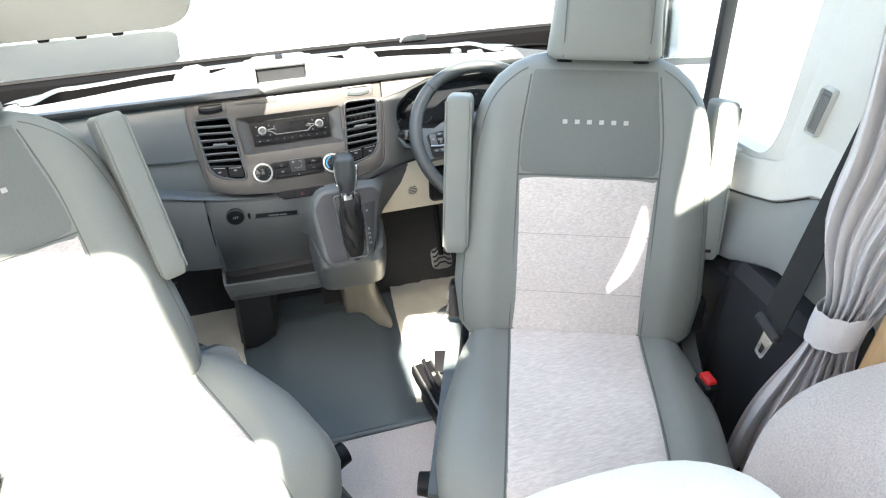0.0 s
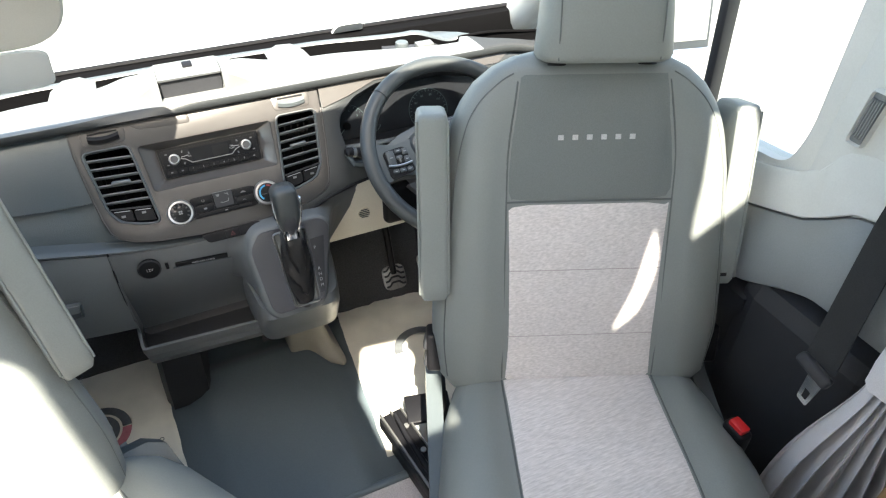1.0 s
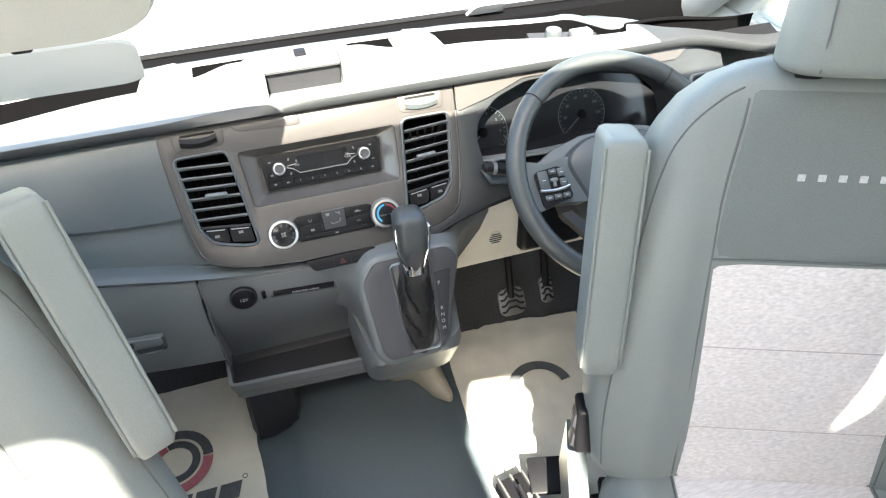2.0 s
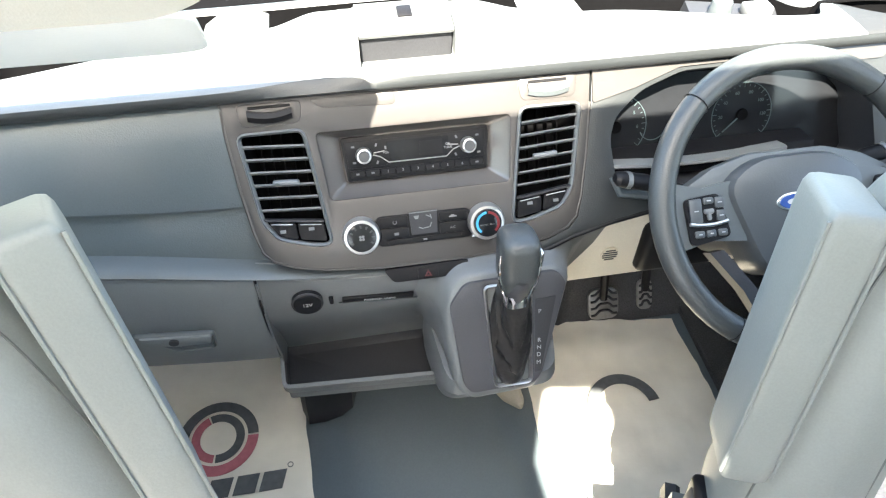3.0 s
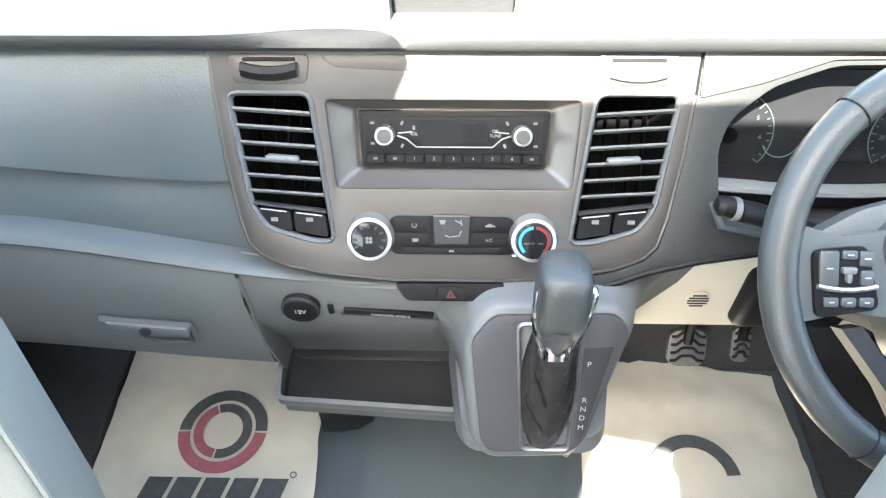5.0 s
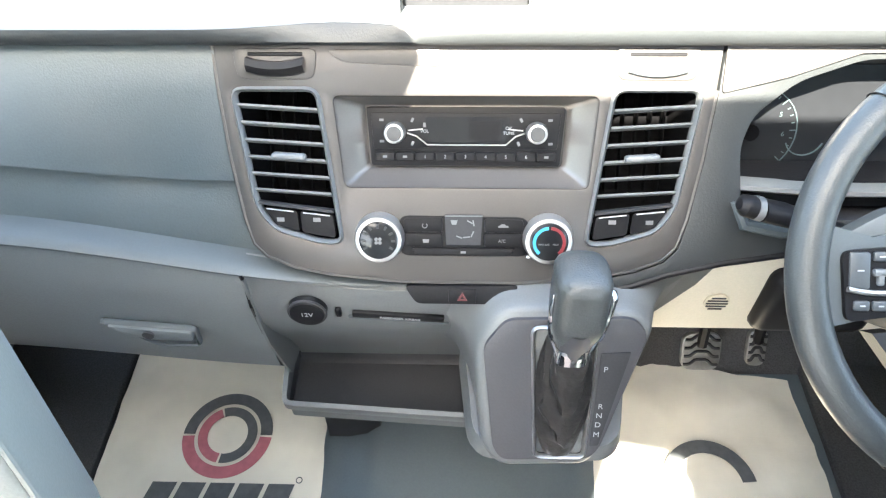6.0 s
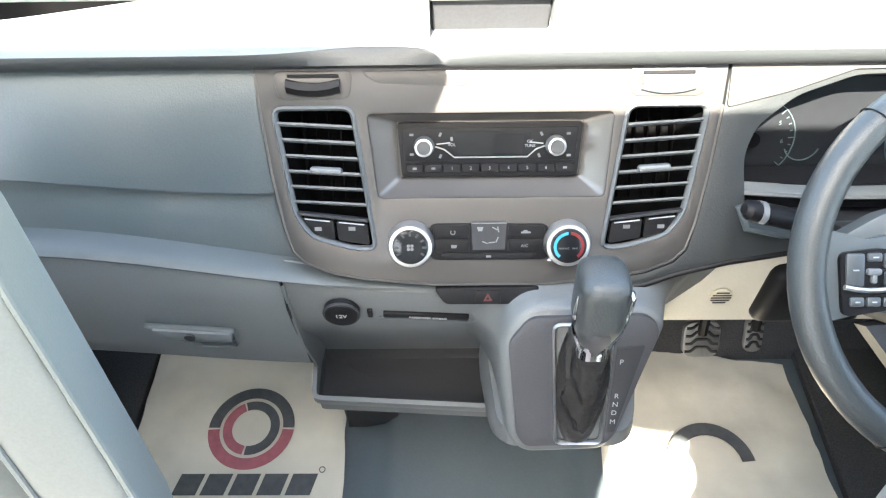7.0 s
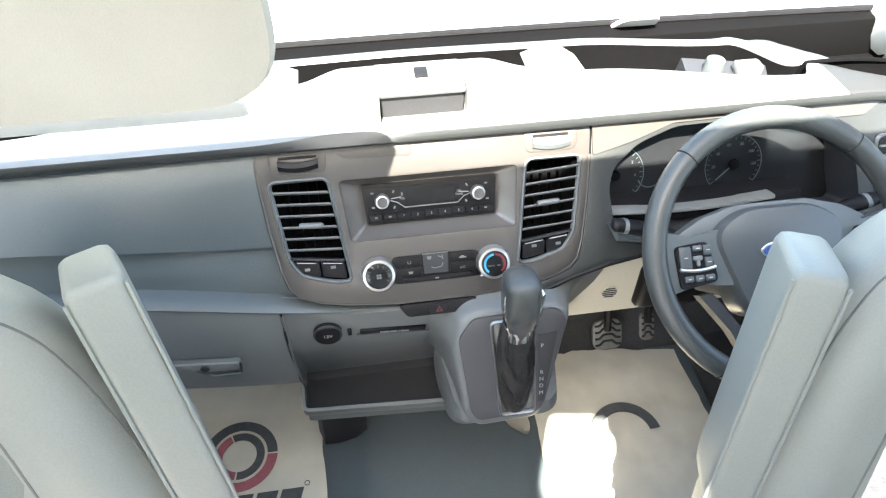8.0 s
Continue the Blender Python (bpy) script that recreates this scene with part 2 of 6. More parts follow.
def shrink(pts, d):
    """The outline moved in by d."""
    n = len(pts)
    area = sum(pts[i - 1][0] * pts[i][1] - pts[i][0] * pts[i - 1][1] for i in range(n))
    sgn = 1 if area > 0 else -1
    out = []
    for i in range(n):
        a, p, b = Vector(pts[i - 1]), Vector(pts[i]), Vector(pts[(i + 1) % n])
        t = (b - a)
        t = t.normalized() if t.length > 1e-9 else Vector((1, 0))
        out.append((p[0] - sgn * t[1] * d, p[1] + sgn * t[0] * d))
    return out


def disc(r, h, n=32, r2=None, bm=None, at=(0, 0, 0)):
    """A short turned cylinder along n, from 0 to h, with a rounded top edge."""
    r2 = r if r2 is None else r2
    rings = []
    for rad, z in ((r, 0), (r + (r2 - r) * 0.85, h * 0.85), (r2 * 0.97, h * 0.97), (r2 * 0.9, h)):
        rings.append([(at[0] + rad * math.cos(2 * math.pi * k / n), at[1] + rad * math.sin(2 * math.pi * k / n), at[2] + z) for k in range(n)])
    return loft(rings)


def arc_band(r0, r1, a0, a1, front, back, n=24):
    pts = [(r1 * math.cos(radians(a0 + (a1 - a0) * k / n)), r1 * math.sin(radians(a0 + (a1 - a0) * k / n))) for k in range(n + 1)]
    pts += [(r0 * math.cos(radians(a1 + (a0 - a1) * k / n)), r0 * math.sin(radians(a1 + (a0 - a1) * k / n))) for k in range(n + 1)]
    return prism(pts, (), front, back)


def lettering(body, size, material, place, parent, name="lettering", label=""):
    cu = bpy.data.curves.new("tmp", "FONT")
    cu.body, cu.size, cu.align_x, cu.align_y, cu.extrude = body, size, "CENTER", "CENTER", 0.0002
    ob = bpy.data.objects.new("tmp", cu)
    scene.collection.objects.link(ob)
    me = bpy.data.meshes.new_from_object(ob.evaluated_get(bpy.context.evaluated_depsgraph_get()))
    bpy.data.objects.remove(ob)
    bm = bmesh.new()
    bm.from_mesh(me)
    return part(name, bm, material, parent, label, smooth=False, place=place)


def basis(o, u, v):
    u, v = Vector(u).normalized(), Vector(v).normalized()
    m = Matrix((u, v, u.cross(v))).transposed().to_4x4()
    m.translation = o
    return m


def at(m, u, v, n=0.0):
    return m @ Matrix.Translation((u, v, n))


PANEL = basis((0, 1.302, 0.703), (1, 0, 0), (0, 0.535, 0.844))
POD = basis((0, 1.161, 0.534), (1, 0, 0), (0, 0.469, 0.883))

def smooth01(t):
    t = max(0.0, min(1.0, t))
    return t * t * (3 - 2 * t)


def wtab(tab, v):
    for (a, b), (c, d) in zip(tab, tab[1:]):
        if v <= c:
            return b + (d - b) * (v - a) / (c - a) if v > a else b
    return tab[-1][1]


# ---- the vehicle's shell ----
def structure(name, bm, material, label="", parent=None, smooth=False, category=""):
    ob = part(name, bm, material, parent, label, smooth)
    return tagged(ob, label, category or name.split("_")[0], "", "structure") if not parent else ob


def slab(x0, x1, y0, y1, z0, z1, r=0.0):
    return rbox((x1 - x0, y1 - y0, z1 - z0), r, 2, ((x0 + x1) / 2, (y0 + y1) / 2, (z0 + z1) / 2))


ground = bmesh.new()
bmesh.ops.create_grid(ground, x_segments=2, y_segments=2, size=400, matrix=Matrix.Translation((0, 0, -0.72)))
structure("ground", ground, CONCRETE, "grey sunlit concrete yard outside the vehicle")


def rubber_z(x, y):
    """A low tray between the two footwells."""
    d = min((x + 0.21) / 0.075, (0.195 - x) / 0.07, (1.40 - y) / 0.05, 1.0)
    d = max(d, 0.0)
    return -0.004 + 0.026 * d * d * (3 - 2 * d)


def rubber_floor():
    bm = bmesh.new()
    nx, ny = 170, 36
    rows = [[bm.verts.new((-0.88 + 1.76 * i / nx, 0.885 + 0.75 * j / ny, rubber_z(-0.88 + 1.76 * i / nx, 0.885 + 0.75 * j / ny))) for i in range(nx + 1)] for j in range(ny + 1)]
    for a, b in zip(rows, rows[1:]):
        for k in range(nx):
            bm.faces.new((a[k], a[k + 1], b[k + 1], b[k]))
    ext = bmesh.ops.extrude_face_region(bm, geom=bm.faces[:])
    bmesh.ops.translate(bm, verts=[v for v in ext["geom"] if isinstance(v, bmesh.types.BMVert)], vec=(0, 0, -0.05))
    return bm


structure("floor", rubber_floor(), RUBBER, "blue-grey moulded rubber cab floor", smooth=True)
structure("floor_carpet", slab(-0.93, 0.93, -2.5, 0.878, -0.05, 0.012, 0.006), CARPET, "pinkish-grey carpet behind the cab floor", category="carpet")
structure("trim_step", rbox((0.60, 0.018, 0.02), 0.006, 3, (0.04, 0.884, 0.010)), RUBBER, "dark rubber edging where the floor meets carpet", category="trim")
for x0, x1, y, side in ((-0.88, 0.02, 1.48, "left"), (0.021, 0.88, 1.42, "right")):
    structure("toe_board_" + side, loft([[(x, y, -0.004), (x, y + 0.16, 0.20), (x, 1.66, 0.45), (x, 1.70, 0.45), (x, 1.67, 0.15), (x, y + 0.06, -0.05)] for x in (x0, x1)]), DARKCARPET, "black carpeted toe board under the dashboard")
structure("floor_footwell_left", slab(-0.87, -0.605, 0.90, 1.50, -0.03, 0.011, 0.004), DARKCARPET, "black footwell carpet beside the passenger's mat", category="carpet")
structure("floor_footwell_right", slab(0.605, 0.87, 0.90, 1.50, -0.03, 0.011, 0.004), DARKCARPET, "black footwell carpet beside the driver's mat", category="carpet")
structure("wall_front", slab(-0.88, 0.88, 1.585, 1.62, 0.40, 0.66), CHARCOAL, "dark bulkhead behind the dashboard")
structure("wall_back", slab(-1.0, 1.0, -2.56, -2.5, -0.05, 2.0), CEILM, "plain pale wall at the back")
# Unseen ceiling; its holes are cut to throw sun patches on seats and mat.
ceil = prism([(-1.0, -2.5), (1.0, -2.5), (1.0, 0.32), (-1.0, 0.32)],
             (round_poly([(-0.91, -0.80), (-0.44, -0.80), (-0.44, -0.40), (-0.59, -0.40), (-0.59, 0.05), (-0.91, 0.05)], 0.04), round_poly([(-0.137, 0.012), (-0.022, -0.008), (-0.028, -0.06), (-0.035, -0.12), (-0.06, -0.33), (-0.20, -0.33), (-0.205, -0.158)], 0.015),
              round_poly([(0.411, -0.162), (0.456, -0.148), (0.52, -0.13), (0.58, -0.10), (0.58, 0.06), (0.514, 0.07), (0.469, -0.025), (0.436, -0.095)], 0.012), round_poly([(0.216, -0.282), (0.303, -0.247), (0.344, -0.196), (0.369, -0.142), (0.376, -0.086), (0.352, -0.124), (0.319, -0.175), (0.256, -0.244)], 0.006)), 2.0, 1.95)
structure("ceiling", ceil, CEILM, "unseen pale ceiling with holes cut to shape sun patches")
structure("ceiling_slope", loft([[(x, 0.32, 1.95), (x, 0.715, 1.50), (x, 0.748, 1.535), (x, 0.34, 2.0)] for x in (-1.0, 1.0)]), CEILM, "unseen pale roof slope added above the cab", category="ceiling")
for sx, side in ((-1, "left"), (1, "right")):
    lo, hi = sorted((sx * 0.93, sx * 0.99))
    wall = prism([(-2.5, -0.05), (0.44, -0.05), (0.44, 1.97), (-2.5, 1.97)], (round_poly([(-1.9, 0.85), (-0.15, 0.85), (-0.15, 1.55), (-1.9, 1.55)], 0.06),), 0.03, -0.03)
    wall.transform(basis((sx * 0.96, 0, 0), (0, 1, 0), (0, 0, 1)))
    structure("wall_" + side, wall, CEILM, "plain pale side wall with a window opening")
    structure("wall_above_" + side, slab(lo, hi, 0.44, 1.02, 1.42, 1.97), LINING, "plain pale wall above the cab door")

# windscreen, pillars
WS = basis((0, 1.582, 0.735), (1, 0, 0), (0, -0.775, 0.735))
ws = structure("window_1", prism(round_poly([(-0.80, 0.0), (0.80, 0.0), (0.76, 1.13), (-0.76, 1.13)], 0.03), (), 0.003, -0.003), GLASS, "clear raked windscreen", category="windscreen")
ws.data.transform(WS)
ws.visible_shadow = False
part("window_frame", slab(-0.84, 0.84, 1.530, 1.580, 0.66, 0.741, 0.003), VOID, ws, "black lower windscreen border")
part("window_seal", tube([(x, 1.576 - 0.02 * (x / 0.84) ** 2, 0.744) for x in [-0.84 + 0.12 * k for k in range(15)]], 0.006, 8), BLACK, ws, "black rubber seal")
part("window_frame", prism([(-0.82, 1.145), (0.82, 1.145), (0.82, 1.19), (-0.82, 1.19)], (), 0.01, -0.01), LINING, ws, place=WS)
part("sensor_tab", prism(round_poly([(0.332, 0.004), (0.41, 0.004), (0.40, 0.06), (0.342, 0.06)], 0.015), (), 0.010, 0.004), BODYWHITE, ws, "white tab on the glass", place=WS)
for sx, side in ((-1, "left"), (1, "right")):
    rings = []
    for k in range(9):
        t = k / 8
        c = Vector((sx * (0.83 - 0.05 * t), 1.57 - 0.82 * t, 0.70 + 0.82 * t))
        w, d = 0.05 + 0.012 * math.sin(t * 3), 0.045
        rings.append([c + Vector((w * math.cos(a) * (1 if abs(math.cos(a)) < 0.9 else 0.95), d * math.sin(a) * 0.8, d * math.sin(a) * 0.8)) for a in (2 * math.pi * j / 14 for j in range(14))])
    structure("pillar_" + side, loft(rings), LINING, "pale moulded windscreen pillar", smooth=True, category="pillar")


def cab_door(sx):
    side = "right" if sx > 0 else "left"
    d = thing("cab_door", (sx * 0.88, 1.0, 0.05), "cab door with pale upper trim and dark lower trim, shut", "door")
    m = basis((sx * 0.885, 0, 0), (0, 1, 0), (0, 0, 1))
    outer = [(0.66, 0.0), (1.50, 0.0), (1.62, 0.62), (1.60, 0.74), (0.86, 1.46), (0.66, 1.46)]
    win = round_poly([(0.715, 0.80), (0.735, 0.73), (0.95, 0.71), (1.44, 0.72), (0.90, 1.32), (0.71, 1.40)], 0.03)
    part("upper_frame", prism(outer, (win,), 0.02, -0.02, 0.0), LINING, d, "pale grey door frame", place=m)
    # trim steps in towards the cab
    s = -sx
    prof_hi = [(0.0, 0.60), (0.035, 0.61), (0.045, 0.64), (0.03, 0.69), (0.012, 0.715), (0.0, 0.715)]
    prof_mid = [(0.0, 0.47), (0.055, 0.47), (0.075, 0.50), (0.085, 0.55), (0.07, 0.60), (0.045, 0.63), (0.0, 0.63)]
    prof_lo = [(0.0, 0.04), (0.05, 0.04), (0.05, 0.40), (0.06, 0.46), (0.07, 0.50), (0.0, 0.50)]
    for nm, prof, mt, lab in (("sill_trim", prof_hi, LINING, "pale sill trim"), ("arm_trim", prof_mid, DOORGREY, "mid-grey armrest moulding"), ("lower_trim", prof_lo, CHARCOAL, "dark lower trim")):
        rings = []
        for k in range(13):
            y0 = 0.67 if nm == "lower_trim" else 0.795
            y = y0 + (1.53 - y0) * k / 12
            rings.append([(sx * 0.868 + s * p, y, z) for p, z in prof])
        part(nm, loft(rings), mt, d, lab)
    part("division_bar", rbox((0.03, 0.022, 0.70), 0.006, 2, (sx * 0.885, 0.968, 1.02), Euler((radians(-4), 0, 0)).to_matrix()), CHARCOAL, d, "dark quarter-window bar")
    pane = part("pane", prism(win, (), 0.002, -0.002), GLASS, d, "clear door glass", place=m)
    pane.visible_shadow = False
    part("door_handle", rbox((0.03, 0.13, 0.035), 0.012, 3, (sx * 0.80, 1.18, 0.60)), CHARCOAL, d, "dark pull handle")
    return d


cab_door(1)
cab_door(-1)
for sx, side in ((-1, "left"), (1, "right")):
    rings = []
    for k in range(11):
        z = 0.72 + 0.76 * k / 10
        y0, y1 = 0.42, 0.705 - 0.075 * (k / 10)
        xi = 0.868 - 0.015 * k / 10
        if k == 0:
            y1 += 0.0
        rings.append([(sx * xi, y0, z), (sx * (xi - 0.012), y0 + 0.03, z), (sx * (xi - 0.012), y1 - 0.03, z), (sx * xi, y1 - 0.005, z), (sx * 0.93, y1, z), (sx * 0.93, y0, z)])
    structure("pillar_b_" + side, loft(rings), LINING, "pale moulded door pillar", smooth=True, category="pillar")
    structure("pillar_lower_" + side, slab(*sorted((sx * 0.80, sx * 0.93)), 0.40, 0.70, 0.0, 0.56, 0.045), CHARCOAL, "dark plastic foot of the door pillar", category="pillar")

PILLAR_SPLIT = [(0.42, 0.742), (0.55, 0.738), (0.585, 0.728), (0.625, 0.696), (0.66, 0.672), (0.733, 0.646), (0.80, 0.625)]
for sx, side in ((-1, "left"), (1, "right")):
    rings = []
    for k in range(25):
        y = 0.42 + 0.38 * k / 24
        top = wtab(PILLAR_SPLIT, y)
        low = 0.575 - 0.075 * smooth01((y - 0.55) / 0.20)
        rings.append([(sx * 0.93, y, low), (sx * 0.825, y, low), (sx * 0.808, y, low + 0.012), (sx * 0.804, y, low + 0.035), (sx * 0.812, y, (low + top) / 2), (sx * 0.828, y, top - 0.03), (sx * 0.843, y, top - 0.010), (sx * 0.848, y, top - 0.002), (sx * 0.93, y, top)])
    structure("pillar_mid_" + side, loft(rings), DOORGREY, "mid-grey moulded middle of the door pillar", smooth=True, category="pillar")
    edge = [(0.42, 0.83), (0.60, 0.83), (0.640, 0.815), (0.657, 0.785), (0.672, 0.760), (0.70, 0.738), (0.761, 0.716), (0.80, 0.708)]
    rings = []
    for k in range(33):
        y = 0.42 + 0.38 * k / 32
        top, low = wtab(edge, y), wtab(PILLAR_SPLIT, y) + 0.003
        rings.append([(sx * 0.93, y, low), (sx * 0.847, y, low), (sx * 0.843, y, low + 0.004), (sx * 0.846, y, low + 0.02), (sx * 0.853, y, top - 0.008), (sx * 0.858, y, top), (sx * 0.93, y, top)])
    structure("pillar_trim_" + side, loft(rings), LINING, "pale sill moulding between door pillar and window", smooth=True, category="pillar")

# bonnet in front of the windscreen, door mirror
bon = thing("bonnet", (0, 2.0, 0.5), "sunlit white bonnet in front of the windscreen", "bonnet")
part("panel", loft([[(x, 1.579 + 0.90 * t, 0.722 - 0.12 * t - 0.22 * t ** 3 - 0.10 * (x / 0.85) ** 4 * (0.3 + t)) for x in [-0.85 + 1.7 * k / 24 for k in range(25)]] +
     [] for t in [j / 14 for j in range(15)]], False, False), BODYWHITE, bon)
mir = thing("door_mirror", (1.06, 1.16, 0.72), "white and dark door mirror outside the cab", "mirror")
MR = Euler((radians(-14), 0, radians(-12))).to_matrix()
part("housing", rbox((0.19, 0.08, 0.33), 0.035, 5, (1.00, 1.235, 0.80), MR), BODYWHITE, mir)
part("rim", rbox((0.178, 0.02, 0.318), 0.009, 3, (0.993, 1.197, 0.80), MR), SLAT, mir, "dark rim")
part("mirror_glass", rbox((0.158, 0.006, 0.19), 0.002, 2, (0.991, 1.198, 0.85), MR), CHROME, mir, "main mirror glass")
part("mirror_glass", rbox((0.158, 0.006, 0.085), 0.002, 2, (0.994, 1.162, 0.70), MR), CHROME, mir, "small wide-angle mirror glass")
part("arm", tube([(0.90, 1.30, 0.70), (0.94, 1.27, 0.70), (1.0, 1.25, 0.72)], 0.025, 10), CHARCOAL, mir, "dark arm")


# ---- dashboard ----
dash = thing("dashboard", (0, 1.45, 0.0), "blue-grey van dashboard with taupe centre panel, fitted beneath the windscreen", "dashboard")


def lerp_tab(tab, x):
    for (x0, y0), (x1, y1) in zip(tab, tab[1:]):
        if x <= x1:
            return y0 + (y1 - y0) * smooth01((x - x0) / (x1 - x0)) if x > x0 else y0
    return tab[-1][1]


FRONT_EDGE = [(0.0, 1.482), (0.10, 1.480), (0.17, 1.448), (0.24, 1.428), (0.56, 1.372), (0.58, 1.40), (0.90, 1.40)]
BACK_EDGE = [(0.0, 1.528), (0.25, 1.522), (0.50, 1.490), (0.575, 1.41), (0.90, 1.40)]


def end_in(x):
    return 0.05 * smooth01((abs(x) - 0.66) / 0.18)


def dash_top(trough, first=-0.85, last=0.85):
    """The padded top between two places along x; True: the trough let into it; None: the rim behind it; "bead": its front edge."""
    nx = 300
    bm = bmesh.new()
    cols = []
    for i in range(nx + 1):
        x = -0.85 + 1.70 * i / nx
        ax = abs(x)
        end, drop = 0.05 * smooth01((ax - 0.66) / 0.18), 0.02 * smooth01((ax - 0.62) / 0.2)
        f, b = lerp_tab(FRONT_EDGE, ax), lerp_tab(BACK_EDGE, ax)
        b = max(b, f + 0.002)
        deep = 0.062 * smooth01((b - f - 0.006) / 0.03)
        hi, fall = 0.757 - drop, 0.060 * smooth01((ax - 0.56) / 0.26)
        ledge = hi - fall - 0.014 * smooth01((0.60 - ax) / 0.05)
        ye = 1.3165 + 0.012 * math.exp(-((x + 0.11) / 0.07) ** 2)
        lip = [(1.350, 0.7365), (1.331, 0.7375), (1.319, 0.7385), (1.3155, 0.7405), (1.3140, 0.7445), (1.3135 + (ye - 1.3165) * 0.6, 0.751), (ye - 0.001, 0.7552), (ye + 0.002, 0.7567), (ye + 0.007, 0.757)]
        sag = 0.030 * smooth01((ax - 0.52) / 0.10)
        wide = max(0.0, 1.512 - b) * smooth01((ax - 0.47) / 0.10)
        if trough is True:
            w = min(0.006, (b - f) * 0.25)
            pts = [(f + 0.001, hi - 0.004), (f + w * 0.4, hi - deep * 0.5 - 0.004), (f + w, hi - deep)] + [(f + w + (b - f - 2 * w) * k / 6, hi - deep) for k in range(1, 6)] + [(b - w, hi - deep), (b - w * 0.4, ledge - deep * 0.4 - 0.003), (b - 0.001, ledge - 0.004)]
        else:
            front = [(y - end, z - drop) for y, z in (lip if trough == "bead" else lip[6:])] + [(1.338 - end * 0.8 + (f - 0.004 - 1.338 + end * 0.8) * k / 10, hi - fall * (k / 10) ** 2) for k in range(1, 11)] + [(f - 0.001, hi - fall - 0.0012), (f + 0.001, hi - fall - 0.004)]
            back = [(b - 0.001, ledge - 0.004), (b + 0.001, ledge - 0.0012), (b + 0.004, ledge)] + [(b + 0.010 + 0.3 * wide, ledge + 0.001 - 0.4 * sag), (b + 0.014 + 0.6 * wide, ledge - 0.001 - 0.8 * sag), (b + 0.018 + 0.9 * wide, ledge - 0.008 - sag), (b + 0.022 + 0.95 * wide, ledge - 0.04 - sag)]
            if trough == "bead":
                front = [(y - 0.0006, z) for y, z in front[:7]]
            pts = (front, back)
        cols.append((x, pts))
    strips = [[(x, p) for x, p in cols]] if trough is True else [[(x, p[0]) for x, p in cols]] if trough in (False, "bead") else [[(x, p[1]) for x, p in cols]]
    for strip in strips:
        strip = [(x, p) for x, p in strip if first - 1e-6 <= x <= last + 1e-6]
        rows = [[bm.verts.new((x, y, z)) for y, z in p] for x, p in strip]
        for a, b in zip(rows, rows[1:]):
            for k in range(len(a) - 1):
                bm.faces.new((a[k], a[k + 1], b[k + 1], b[k]))
    bm.normal_update()
    if sum((-f.normal.y if trough == "bead" else f.normal.z) * f.calc_area() for f in bm.faces) < 0:
        bmesh.ops.reverse_faces(bm, faces=bm.faces[:])
    return bm


part("lip_gap", loft([[(x, 1.325 - end_in(x), 0.7375 - 0.02 * smooth01((abs(x) - 0.62) / 0.2)), (x, 1.325 - end_in(x), 0.7425 - 0.02 * smooth01((abs(x) - 0.62) / 0.2)), (x, 1.345, 0.7425), (x, 1.345, 0.730)] for x in [-0.84 + 0.028 * k for k in range(61)]]), BLACK, dash, "dark gap below the dash top")
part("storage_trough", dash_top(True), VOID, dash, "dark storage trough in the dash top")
part("rear_ledge", dash_top(None), STRIP, dash, "grey rim behind the trough", turned=False)
# Solid black block painted in for the shade behind the ledge.
part("rear_gap_fill", slab(-0.80, 0.80, 1.415, 1.575, 0.60, 0.675), VOID, dash, "black block standing for shade at the windscreen's foot")
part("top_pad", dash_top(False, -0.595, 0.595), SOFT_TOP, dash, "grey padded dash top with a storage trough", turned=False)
# Front edge of the pad, coloured dark to imitate its shaded rear face.
part("shaded_front_bead", dash_top("bead"), FASCIA, dash, "rounded front edge of the dash top, shade put into its colour", turned=False)
# Both ends continue the pad's skin; shade there is put into the colour.
part("darkened_end", dash_top(False, -0.85, -0.594), TOP_SHADED, dash, "end of the dash top, shade put into its colour", turned=False)
part("darkened_end", dash_top(False, 0.595, 0.85), TOP_SHADED, dash, "end of the dash top, shade put into its colour", turned=False)
for sx in (-1, 1):
    part("speaker_pod", loft([[(sx * 0.165, 1.435, 0.752), (sx * 0.25, 1.425, 0.752), (sx * 0.245, 1.475, 0.752), (sx * 0.165, 1.49, 0.752)],
                              [(sx * 0.188, 1.447, 0.772), (sx * 0.220, 1.442, 0.772), (sx * 0.218, 1.47, 0.772), (sx * 0.188, 1.475, 0.772)]]), SOFT_TOP, dash)

ins = part("trough_insert", loft([[(0.405, 1.405, 0.70), (0.53, 1.385, 0.70), (0.55, 1.45, 0.70), (0.42, 1.485, 0.70)], [(0.408, 1.412, 0.728), (0.525, 1.393, 0.728), (0.545, 1.447, 0.728), (0.423, 1.48, 0.728)]]), CHARCOAL, dash, "grey insert in the trough")
part("boss", disc(0.016, 0.022, 24, 0.014), STRIP, ins, place=Matrix.Translation((0.455, 1.437, 0.727)))
part("block", rbox((0.04, 0.025, 0.018), 0.004, 2, (0.505, 1.428, 0.735)), LOWER, ins)

